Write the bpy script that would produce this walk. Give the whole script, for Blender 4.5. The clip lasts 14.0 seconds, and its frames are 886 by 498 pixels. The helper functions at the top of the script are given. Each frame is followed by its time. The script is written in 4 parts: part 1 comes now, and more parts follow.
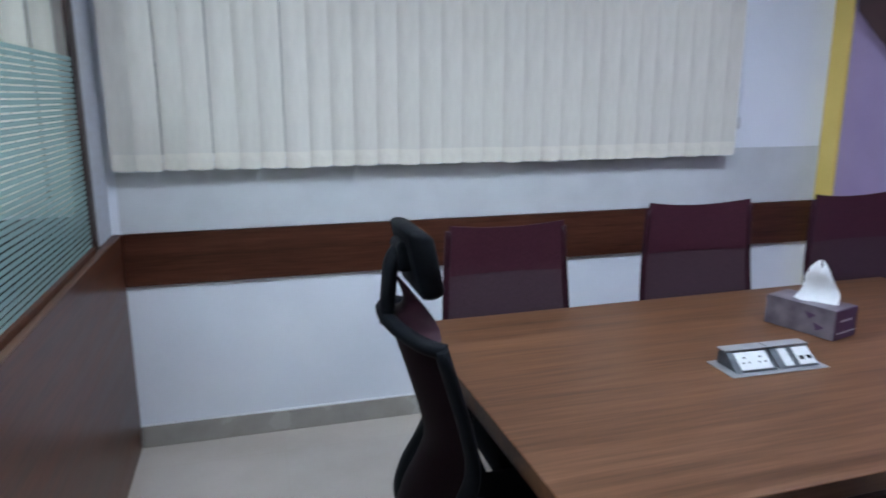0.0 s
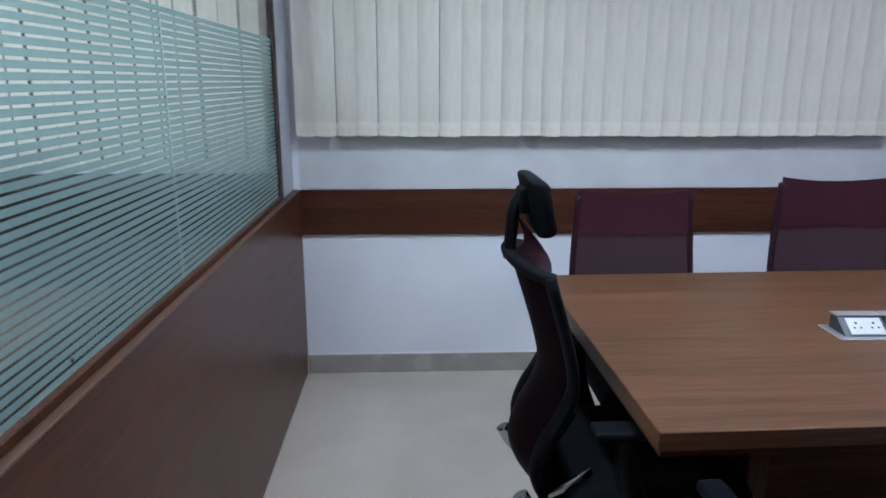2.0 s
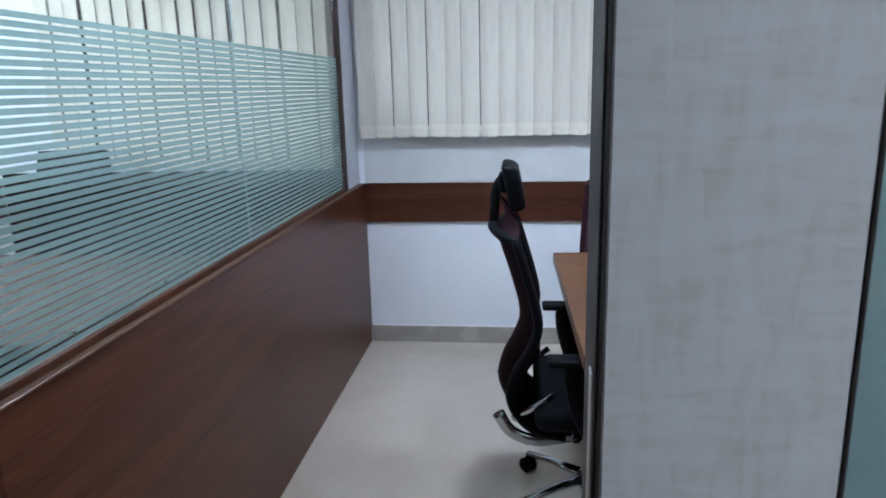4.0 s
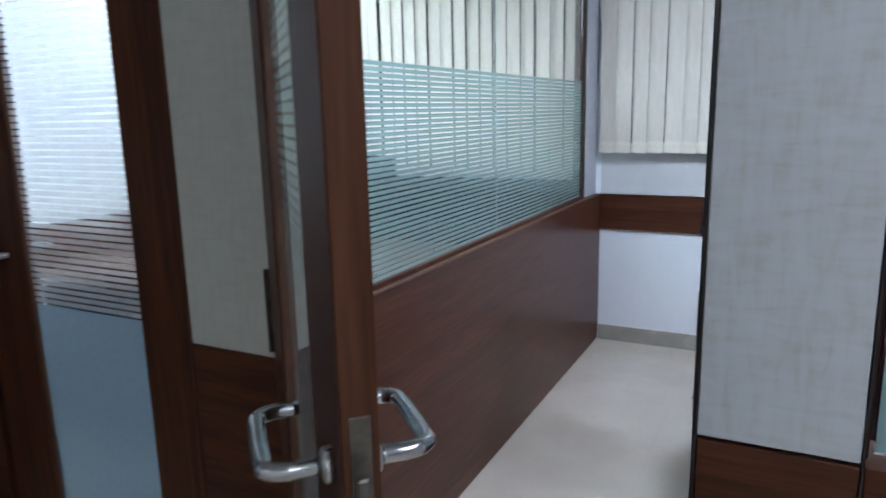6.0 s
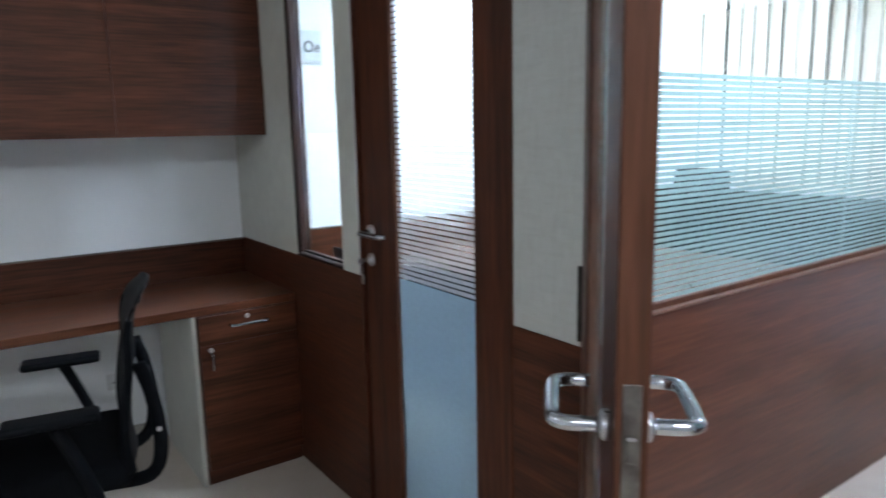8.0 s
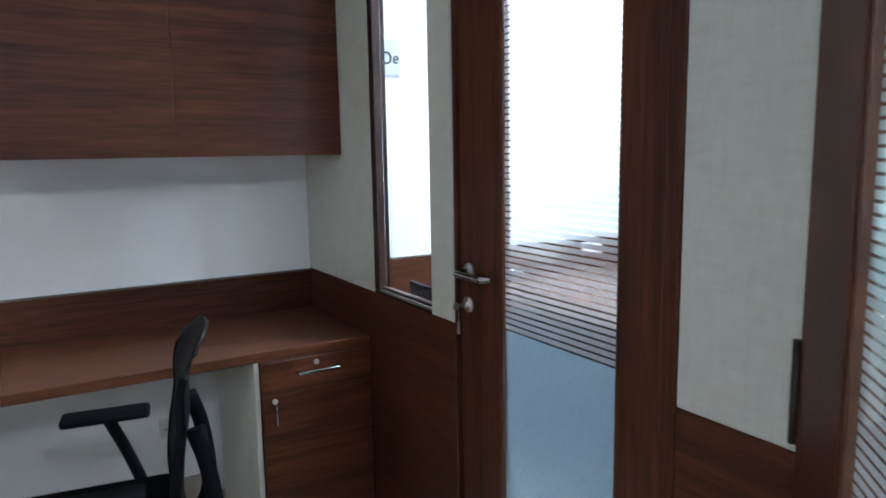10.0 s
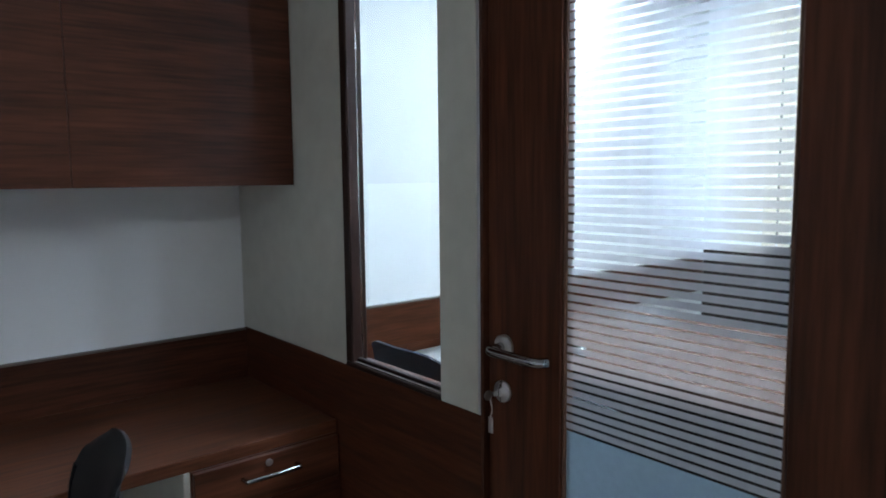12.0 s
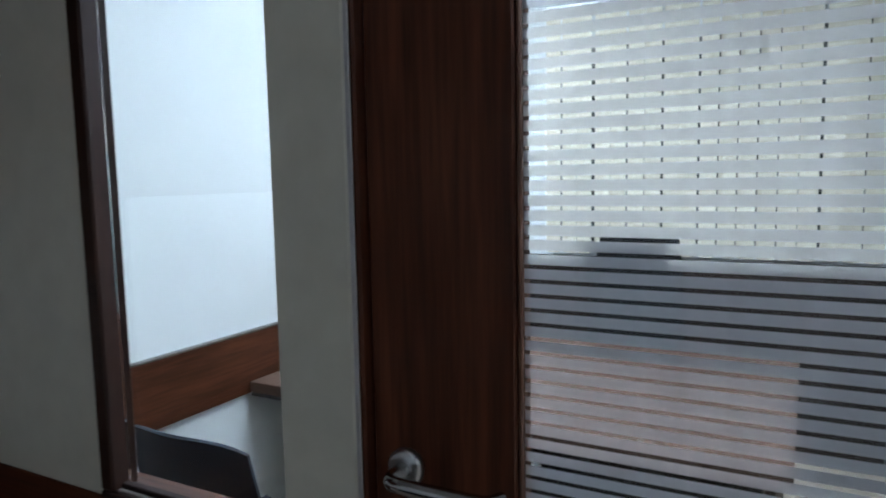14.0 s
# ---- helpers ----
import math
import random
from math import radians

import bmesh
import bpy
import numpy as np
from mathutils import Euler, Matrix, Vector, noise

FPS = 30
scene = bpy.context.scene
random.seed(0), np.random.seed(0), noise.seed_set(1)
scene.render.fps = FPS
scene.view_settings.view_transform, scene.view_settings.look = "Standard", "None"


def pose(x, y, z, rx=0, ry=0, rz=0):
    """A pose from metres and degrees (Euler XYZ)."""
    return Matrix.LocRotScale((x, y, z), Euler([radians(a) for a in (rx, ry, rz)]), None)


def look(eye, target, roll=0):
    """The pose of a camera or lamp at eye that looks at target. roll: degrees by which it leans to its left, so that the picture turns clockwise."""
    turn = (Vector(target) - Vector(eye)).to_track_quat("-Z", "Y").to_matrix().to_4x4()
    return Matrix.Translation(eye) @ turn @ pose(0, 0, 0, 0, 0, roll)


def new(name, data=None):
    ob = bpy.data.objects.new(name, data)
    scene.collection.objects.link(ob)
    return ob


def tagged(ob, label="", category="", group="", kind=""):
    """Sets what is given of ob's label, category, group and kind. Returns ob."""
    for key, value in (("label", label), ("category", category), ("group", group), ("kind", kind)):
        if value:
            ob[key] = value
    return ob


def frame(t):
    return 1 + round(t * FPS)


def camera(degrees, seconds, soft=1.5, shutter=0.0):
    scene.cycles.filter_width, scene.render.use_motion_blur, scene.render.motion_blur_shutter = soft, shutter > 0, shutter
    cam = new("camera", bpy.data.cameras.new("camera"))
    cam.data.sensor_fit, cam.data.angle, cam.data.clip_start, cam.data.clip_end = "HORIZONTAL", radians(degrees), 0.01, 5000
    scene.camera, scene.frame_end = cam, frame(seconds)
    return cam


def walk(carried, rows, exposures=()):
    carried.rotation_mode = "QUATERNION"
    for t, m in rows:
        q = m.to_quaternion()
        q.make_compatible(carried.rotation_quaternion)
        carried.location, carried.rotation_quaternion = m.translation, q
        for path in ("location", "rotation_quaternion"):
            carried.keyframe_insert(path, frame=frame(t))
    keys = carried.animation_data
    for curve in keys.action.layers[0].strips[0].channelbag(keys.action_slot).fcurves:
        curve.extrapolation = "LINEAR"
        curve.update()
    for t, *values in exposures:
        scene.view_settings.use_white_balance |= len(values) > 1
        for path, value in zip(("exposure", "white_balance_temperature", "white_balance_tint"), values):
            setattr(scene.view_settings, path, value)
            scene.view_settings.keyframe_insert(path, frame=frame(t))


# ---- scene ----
EXPOSURES = [(0.0, -0.13), (2.0, -0.17), (4.5, 0.14), (5.5, 0.18), (6.5, 0.18), (7.0, 0.38), (7.5, 0.66), (8.0, 0.98), (8.5, 1.16), (11.0, 0.88), (12.0, 0.32), (12.5, 0.14), (13.0, 0.03), (14.0, -0.06)]
PATH = [
    (0, (0.533, 0.204, 1.502), (1.057, 2.084, 1.067), -0.1),
    (0.5, (0.588, 0.153, 1.465), (0.863, 2.086, 1.033), -0.1),
    (1, (0.566, 0.088, 1.468), (0.764, 2.019, 0.986), 0.8),
    (1.5, (0.529, -0.01, 1.467), (0.714, 1.92, 0.977), 0.5),
    (2, (0.551, -0.11, 1.466), (0.634, 1.83, 0.989), 0.1),
    (3.3, (0.860, -0.400, 1.455), (0.700, 1.533, 0.985), -0.8),
    (4.5, (0.915, -0.765, 1.492), (0.538, 1.147, 1.043), -1.8),
    (5, (1.005, -0.854, 1.468), (0.343, 0.976, 1.005), -1.5),
    (5.5, (1.039, -0.949, 1.48), (0.25, 0.844, 1.075), -2.0),
    (6, (1.075, -1.083, 1.484), (0.178, 0.66, 1.09), -1.3),
    (6.5, (1.146, -1.151, 1.488), (0.092, 0.511, 1.136), -1.8),
    (7, (1.207, -1.144, 1.49), (-0.068, 0.358, 1.146), -1.6),
    (7.5, (1.235, -1.152, 1.486), (-0.236, 0.161, 1.151), -1.2),
    (8, (1.196, -1.174, 1.489), (-0.413, -0.036, 1.145), -1.2),
    (8.5, (1.115, -1.177, 1.491), (-0.577, -0.158, 1.173), -1.0),
    (11, (0.435, -1.014, 1.486), (-1.246, 0.042, 1.247), -1.2),
    (11.5, (0.267, -1.007, 1.501), (-1.366, 0.128, 1.292), -2.0),
    (12, (0.110, -1.019, 1.498), (-1.418, 0.255, 1.294), -0.6),
    (12.5, (-0.053, -0.931, 1.521), (-1.512, 0.424, 1.335), -0.6),
    (13, (-0.202, -0.876, 1.514), (-1.546, 0.593, 1.326), 0.3),
    (13.5, (-0.363, -0.823, 1.534), (-1.452, 0.842, 1.327), -1.7),
    (14, (-0.460, -0.734, 1.520), (-1.400, 1.018, 1.307), -1.1),
]
cam = camera(65.9, 14.0, soft=1.65, shutter=0.55)
walk(cam, [(t, look(*p)) for t, *p in PATH], EXPOSURES)
# ---------------------------------------------------------------- world
world = bpy.data.worlds.new("night")
scene.world = world
world.use_nodes = True
world.node_tree.nodes["Background"].inputs[0].default_value = (0.05, 0.07, 0.11, 1)
world.node_tree.nodes["Background"].inputs[1].default_value = 0.15
L_CONF, L_ROOM, L_HALL, L_FILL_HALL, L_FILL_PIER = 236.0, 35.5, 9.4, 5.0, 21.5


# ---------------------------------------------------------------- materials
def base_mat(name):
    m = bpy.data.materials.new(name)
    m.use_nodes = True
    nt = m.node_tree
    return m, nt.nodes, nt.links, nt.nodes["Principled BSDF"]


def coords(nodes, links, scale, rot=(0, 0, 0)):
    tc = nodes.new("ShaderNodeTexCoord")
    mp = nodes.new("ShaderNodeMapping")
    mp.inputs["Scale"].default_value = scale
    mp.inputs["Rotation"].default_value = rot
    links.new(tc.outputs["Object"], mp.inputs["Vector"])
    return mp.outputs["Vector"]


def ramp(nodes, stops):
    r = nodes.new("ShaderNodeValToRGB")
    els = r.color_ramp.elements
    while len(els) < len(stops):
        els.new(0.5)
    for e, (p, c) in zip(els, stops):
        e.position, e.color = p, (*c, 1)
    return r


def surface(name, c1, c2, scale=8.0, rough=0.5, bump=0.05, fine=90.0, metal=0.0, stretch=(1, 1, 1), spec=0.5, rough_var=0.1):
    """A plain surface with soft blotches, fine relief and uneven gloss."""
    m, nodes, links, b = base_mat(name)
    v = coords(nodes, links, stretch)
    n1 = nodes.new("ShaderNodeTexNoise")
    n1.inputs["Scale"].default_value, n1.inputs["Detail"].default_value = scale, 5
    n2 = nodes.new("ShaderNodeTexNoise")
    n2.inputs["Scale"].default_value, n2.inputs["Detail"].default_value = fine, 3
    links.new(v, n1.inputs["Vector"])
    links.new(v, n2.inputs["Vector"])
    r = ramp(nodes, [(0.32, c1), (0.68, c2)])
    links.new(n1.outputs["Fac"], r.inputs["Fac"])
    links.new(r.outputs["Color"], b.inputs["Base Color"])
    mr = nodes.new("ShaderNodeMapRange")
    mr.inputs["To Min"].default_value, mr.inputs["To Max"].default_value = max(rough - rough_var, 0.02), rough + rough_var
    links.new(n1.outputs["Fac"], mr.inputs["Value"])
    links.new(mr.outputs["Result"], b.inputs["Roughness"])
    bp = nodes.new("ShaderNodeBump")
    bp.inputs["Strength"].default_value, bp.inputs["Distance"].default_value = bump, 0.004
    links.new(n2.outputs["Fac"], bp.inputs["Height"])
    links.new(bp.outputs["Normal"], b.inputs["Normal"])
    b.inputs["Metallic"].default_value = metal
    b.inputs["Specular IOR Level"].default_value = spec
    return m


def wood(name, dark, mid, light, axis="x", rough=0.40, size=1.0):
    """Wood-grain laminate; the grain runs along axis."""
    m, nodes, links, b = base_mat(name)
    k = {"x": (0.9, 16, 16), "y": (16, 0.9, 16), "z": (16, 16, 0.9)}[axis]
    v = coords(nodes, links, tuple(s * size for s in k))
    n1 = nodes.new("ShaderNodeTexNoise")
    n1.inputs["Scale"].default_value, n1.inputs["Detail"].default_value, n1.inputs["Distortion"].default_value = 1.2, 6, 0.6
    v2 = coords(nodes, links, tuple(s * size * 4.5 for s in k))
    n2 = nodes.new("ShaderNodeTexNoise")
    n2.inputs["Scale"].default_value, n2.inputs["Detail"].default_value = 1.6, 5
    links.new(v, n1.inputs["Vector"])
    links.new(v2, n2.inputs["Vector"])
    mixn = nodes.new("ShaderNodeMath")
    mixn.operation = "MULTIPLY_ADD"
    links.new(n2.outputs["Fac"], mixn.inputs[0])
    mixn.inputs[1].default_value = 0.45
    add = nodes.new("ShaderNodeMath")
    add.operation = "MULTIPLY"
    add.inputs[1].default_value = 0.6
    links.new(n1.outputs["Fac"], add.inputs[0])
    links.new(add.outputs[0], mixn.inputs[2])
    r = ramp(nodes, [(0.36, dark), (0.52, mid), (0.7, light)])
    links.new(mixn.outputs[0], r.inputs["Fac"])
    links.new(r.outputs["Color"], b.inputs["Base Color"])
    bp = nodes.new("ShaderNodeBump")
    bp.inputs["Strength"].default_value, bp.inputs["Distance"].default_value = 0.04, 0.002
    links.new(n2.outputs["Fac"], bp.inputs["Height"])
    links.new(bp.outputs["Normal"], b.inputs["Normal"])
    mr = nodes.new("ShaderNodeMapRange")
    mr.inputs["To Min"].default_value, mr.inputs["To Max"].default_value = rough - 0.06, rough + 0.12
    b.inputs["Specular IOR Level"].default_value = 0.22
    links.new(n1.outputs["Fac"], mr.inputs["Value"])
    links.new(mr.outputs["Result"], b.inputs["Roughness"])
    return m


def linen(name, c1, c2, c3):
    """Laminate printed with a soft cross-woven linen pattern."""
    m, nodes, links, b = base_mat(name)
    facs = []
    for sc in ((62, 62, 13), (13, 13, 62)):
        n = nodes.new("ShaderNodeTexNoise")
        n.inputs["Scale"].default_value, n.inputs["Detail"].default_value, n.inputs["Distortion"].default_value = 1.0, 5, 0.5
        links.new(coords(nodes, links, sc), n.inputs["Vector"])
        facs.append(n)
    big = nodes.new("ShaderNodeTexNoise")
    big.inputs["Scale"].default_value, big.inputs["Detail"].default_value = 14, 3
    links.new(coords(nodes, links, (1, 1, 1)), big.inputs["Vector"])
    mx = nodes.new("ShaderNodeMix")
    links.new(facs[0].outputs["Fac"], mx.inputs["A"])
    links.new(facs[1].outputs["Fac"], mx.inputs["B"])
    links.new(big.outputs["Fac"], mx.inputs["Factor"])
    r = ramp(nodes, [(0.34, c1), (0.5, c2), (0.64, c3)])
    links.new(mx.outputs["Result"], r.inputs["Fac"])
    links.new(r.outputs["Color"], b.inputs["Base Color"])
    bp = nodes.new("ShaderNodeBump")
    bp.inputs["Strength"].default_value, bp.inputs["Distance"].default_value = 0.06, 0.002
    links.new(facs[0].outputs["Fac"], bp.inputs["Height"])
    links.new(bp.outputs["Normal"], b.inputs["Normal"])
    b.inputs["Roughness"].default_value = 0.42
    return m


def glass_mat(name, tint):
    m, nodes, links, b = base_mat(name)
    b.inputs["Base Color"].default_value = (*tint, 1)
    b.inputs["Roughness"].default_value = 0.0
    b.inputs["IOR"].default_value = 1.45
    b.inputs["Transmission Weight"].default_value = 1.0
    return m


def film_mat(name, tint, clear=0.5, rough=0.55):
    """Frosted window film: scatters the light that passes it."""
    m, nodes, links, b = base_mat(name)
    nodes.remove(b)
    out = nodes["Material Output"]
    n = nodes.new("ShaderNodeTexNoise")
    n.inputs["Scale"].default_value = 60
    links.new(coords(nodes, links, (1, 1, 1)), n.inputs["Vector"])
    r = ramp(nodes, [(0.3, tuple(0.93 * c for c in tint)), (0.7, tint)])
    links.new(n.outputs["Fac"], r.inputs["Fac"])
    tr = nodes.new("ShaderNodeBsdfTranslucent")
    re = nodes.new("ShaderNodeBsdfRefraction")
    re.inputs["Roughness"].default_value, re.inputs["IOR"].default_value = rough, 1.12
    di = nodes.new("ShaderNodeBsdfDiffuse")
    for s in (tr, re, di):
        links.new(r.outputs["Color"], s.inputs["Color"])
    m1 = nodes.new("ShaderNodeMixShader")
    m1.inputs[0].default_value = clear
    links.new(tr.outputs[0], m1.inputs[1])
    links.new(re.outputs[0], m1.inputs[2])
    m2 = nodes.new("ShaderNodeMixShader")
    m2.inputs[0].default_value = 0.14
    links.new(m1.outputs[0], m2.inputs[1])
    links.new(di.outputs[0], m2.inputs[2])
    links.new(m2.outputs[0], out.inputs["Surface"])
    return m


def mesh_fabric(name, c1, c2, hole, density=420.0):
    """Woven chair mesh: threads with open holes between them."""
    m, nodes, links, b = base_mat(name)
    out = nodes["Material Output"]
    n = nodes.new("ShaderNodeTexNoise")
    n.inputs["Scale"].default_value = density
    links.new(coords(nodes, links, (1, 1, 0.35)), n.inputs["Vector"])
    r = ramp(nodes, [(0.3, c1), (0.7, c2)])
    links.new(n.outputs["Fac"], r.inputs["Fac"])
    links.new(r.outputs["Color"], b.inputs["Base Color"])
    b.inputs["Roughness"].default_value = 0.6
    b.inputs["Specular IOR Level"].default_value = 0.25
    tp = nodes.new("ShaderNodeBsdfTransparent")
    mx = nodes.new("ShaderNodeMixShader")
    mx.inputs[0].default_value = hole
    links.new(b.outputs[0], mx.inputs[1])
    links.new(tp.outputs[0], mx.inputs[2])
    links.new(mx.outputs[0], out.inputs["Surface"])
    return m


def lamp_mat(name, colour, strength):
    m, nodes, links, b = base_mat(name)
    b.inputs["Base Color"].default_value = (0.9, 0.9, 0.9, 1)
    b.inputs["Emission Color"].default_value = (*colour, 1)
    b.inputs["Emission Strength"].default_value = strength
    return m


def tile_mat(name):
    """Polished cream vitrified tile, 600 mm, with hairline joints."""
    m, nodes, links, b = base_mat(name)
    v = coords(nodes, links, (1, 1, 1))
    n = nodes.new("ShaderNodeTexNoise")
    n.inputs["Scale"].default_value, n.inputs["Detail"].default_value = 3.5, 8
    links.new(v, n.inputs["Vector"])
    r = ramp(nodes, [(0.3, (0.545, 0.470, 0.390)), (0.7, (0.615, 0.540, 0.460))])
    links.new(n.outputs["Fac"], r.inputs["Fac"])
    br = nodes.new("ShaderNodeTexBrick")
    br.offset = 0.0
    br.inputs["Scale"].default_value = 1.0
    br.inputs["Brick Width"].default_value, br.inputs["Row Height"].default_value = 0.6, 0.6
    br.inputs["Mortar Size"].default_value = 0.0012
    br.inputs["Color1"].default_value = br.inputs["Color2"].default_value = (1, 1, 1, 1)
    br.inputs["Mortar"].default_value = (0.93, 0.92, 0.90, 1)
    links.new(v, br.inputs["Vector"])
    mx = nodes.new("ShaderNodeMix")
    mx.data_type, mx.blend_type = "RGBA", "MULTIPLY"
    mx.inputs["Factor"].default_value = 1
    links.new(r.outputs["Color"], mx.inputs["A"])
    links.new(br.outputs["Color"], mx.inputs["B"])
    links.new(mx.outputs["Result"], b.inputs["Base Color"])
    b.inputs["Roughness"].default_value = 0.16
    b.inputs["Coat Weight"].default_value = 0.15
    return m


WALNUT = ((0.031, 0.0095, 0.0048), (0.066, 0.0200, 0.0094), (0.108, 0.0345, 0.0160))
M_WOODX = wood("walnut_laminate_x", *WALNUT, "x")
M_WOODY = wood("walnut_laminate_y", *WALNUT, "y")
M_WOODZ = wood("walnut_laminate_z", *WALNUT, "z")
M_DADO = wood("brown_laminate_dado", (0.042, 0.0135, 0.0072), (0.078, 0.026, 0.0135), (0.122, 0.043, 0.022), "y", 0.30, 0.8)
M_BAND = wood("walnut_band", (0.034, 0.0105, 0.0058), (0.064, 0.0200, 0.0105), (0.098, 0.033, 0.0175), "x", 0.4)
M_TABLE = wood("teak_table_laminate", (0.074, 0.031, 0.0145), (0.124, 0.054, 0.026), (0.174, 0.082, 0.043), "x", 0.38, 0.7)
M_DESK = wood("walnut_desktop", (0.050, 0.0165, 0.008), (0.100, 0.034, 0.0165), (0.155, 0.057, 0.028), "y", 0.36)
M_EDGE = wood("walnut_edge", (0.035, 0.012, 0.006), (0.068, 0.023, 0.011), (0.10, 0.037, 0.019), "z", 0.45)
M_WOODDARK = wood("dark_walnut_frame", (0.010, 0.0042, 0.003), (0.020, 0.008, 0.0052), (0.036, 0.014, 0.009), "z")
# walnut with the dark seen through the film gaps put into its colour
M_WOODDARKX = wood("darkened_walnut_x", (0.007, 0.003, 0.0022), (0.013, 0.0055, 0.0037), (0.024, 0.0095, 0.006), "x", 0.6)
M_CABINTOP = wood("cabin_desktop", (0.072, 0.038, 0.026), (0.098, 0.054, 0.038), (0.122, 0.070, 0.050), "x", 0.62)
M_LIP = surface("wood_lipping", (0.085, 0.036, 0.020), (0.13, 0.058, 0.032), 20, 0.4)
M_LINEN = linen("linen_laminate", (0.44, 0.44, 0.437), (0.49, 0.512, 0.545), (0.515, 0.542, 0.585))
M_LINENWARM = linen("cream_linen_laminate", (0.47, 0.47, 0.435), (0.505, 0.508, 0.472), (0.53, 0.535, 0.50))
M_CREAM = surface("cream_laminate", (0.52, 0.52, 0.46), (0.58, 0.58, 0.515), 14, 0.45, 0.03)
M_WALL = surface("white_paint", (0.79, 0.815, 0.855), (0.845, 0.865, 0.90), 2.5, 0.6, 0.12, 140)
M_WALLPLAIN = surface("off_white_paint", (0.755, 0.77, 0.765), (0.81, 0.825, 0.82), 2.5, 0.6, 0.12, 140)
M_WALL2 = surface("grey_white_texture_paint", (0.56, 0.565, 0.56), (0.63, 0.635, 0.63), 5, 0.65, 0.25, 120)
M_CEIL = surface("ceiling_paint", (0.78, 0.78, 0.77), (0.83, 0.83, 0.82), 3, 0.8, 0.05)
M_SKIRT = surface("skirting_tile", (0.34, 0.31, 0.27), (0.40, 0.37, 0.325), 9, 0.25, 0.02)
M_FLOOR = tile_mat("polished_floor_tile")
M_YELLOW = surface("yellow_paint", (0.74, 0.53, 0.13), (0.80, 0.60, 0.17), 4, 0.55, 0.08)
M_PURPLE = surface("lilac_paint", (0.34, 0.25, 0.42), (0.39, 0.29, 0.47), 4, 0.55, 0.08)
M_MAROON = surface("maroon_panel", (0.055, 0.018, 0.022), (0.08, 0.028, 0.032), 6, 0.5)
M_BLIND = surface("blind_fabric", (0.625, 0.58, 0.505), (0.685, 0.64, 0.56), 30, 0.8, 0.3, 400, stretch=(1, 1, 0.25))
# same blind fabric, its colour warmed to offset the cabin's blue light
M_BLINDWARM = surface("blind_fabric_warmed", (0.645, 0.59, 0.49), (0.705, 0.65, 0.545), 30, 0.8, 0.3, 400, stretch=(1, 1, 0.25))
M_HEM = surface("blind_hem_fabric", (0.70, 0.645, 0.55), (0.76, 0.705, 0.605), 30, 0.8, 0.3, 400)
M_CHAIN = surface("white_plastic", (0.58, 0.58, 0.57), (0.64, 0.64, 0.63), 40, 0.4, 0.02)
M_GLASS = glass_mat("clear_glass", (0.955, 0.992, 0.978))
M_FILM_A = film_mat("frosted_film_teal", (0.295, 0.405, 0.385), 0.66, 0.42)
M_FILM_B = film_mat("frosted_film_white", (0.83, 0.835, 0.865), 0.91, 0.36)
M_FILM_LOW = film_mat("frosted_film_blue_grey", (0.31, 0.395, 0.455), 0.75, 0.5)
M_FILM_C = film_mat("frosted_film_pale", (0.76, 0.90, 0.91), 0.82, 0.40)
M_JOINT = surface("clear_silicone", (0.30, 0.40, 0.39), (0.38, 0.48, 0.47), 30, 0.3, 0.02)
M_BLACK = surface("black_plastic", (0.0035, 0.0042, 0.0055), (0.006, 0.007, 0.009), 30, 0.60, 0.1, 300, spec=0.08)
M_BLACKFAB = surface("black_fabric", (0.0035, 0.004, 0.005), (0.007, 0.008, 0.010), 60, 0.9, 0.4, 600, spec=0.10)
M_GASKET = surface("black_edge_strip", (0.008, 0.006, 0.006), (0.014, 0.010, 0.010), 20, 0.5)
M_CHROME = surface("chrome", (0.38, 0.39, 0.41), (0.47, 0.48, 0.50), 12, 0.13, 0.0, metal=1.0, rough_var=0.05)
M_STEEL = surface("brushed_steel", (0.46, 0.46, 0.47), (0.56, 0.56, 0.57), 60, 0.3, 0.05, metal=1.0, stretch=(1, 1, 0.1))
M_WORN = surface("worn_steel", (0.10, 0.09, 0.085), (0.20, 0.185, 0.17), 40, 0.4, 0.05, metal=1.0)
M_ALU = surface("grey_aluminium", (0.45, 0.46, 0.48), (0.52, 0.53, 0.55), 30, 0.38, 0.02, metal=0.7)
M_GREYDARK = surface("dark_grey_metal", (0.055, 0.062, 0.07), (0.085, 0.093, 0.10), 30, 0.4, 0.02, metal=0.3)
M_BEAD = surface("grey_glazing_bead", (0.085, 0.07, 0.06), (0.125, 0.105, 0.09), 20, 0.4, 0.02)
M_DARKMETAL = surface("dark_hinge_metal", (0.03, 0.025, 0.022), (0.05, 0.042, 0.038), 30, 0.4, metal=0.6)
M_MAROONMESH = mesh_fabric("maroon_mesh", (0.030, 0.006, 0.012), (0.058, 0.012, 0.022), 0.05)
M_MAROONTHIN = mesh_fabric("maroon_mesh_single", (0.036, 0.016, 0.023), (0.06, 0.028, 0.037), 0.10)
M_MAROONFRAME = surface("maroon_frame", (0.020, 0.0055, 0.010), (0.032, 0.009, 0.015), 30, 0.55)
M_MAROONFRAME.node_tree.nodes["Principled BSDF"].inputs["Specular IOR Level"].default_value = 0.12
M_MAROONDARK = mesh_fabric("dark_maroon_mesh", (0.0045, 0.0022, 0.0030), (0.011, 0.0032, 0.0048), 0.01)
M_MAROONDARK.node_tree.nodes["Principled BSDF"].inputs["Specular IOR Level"].default_value = 0.06
M_BLACKMESH = mesh_fabric("black_mesh", (0.004, 0.0045, 0.0055), (0.009, 0.010, 0.012), 0.08)
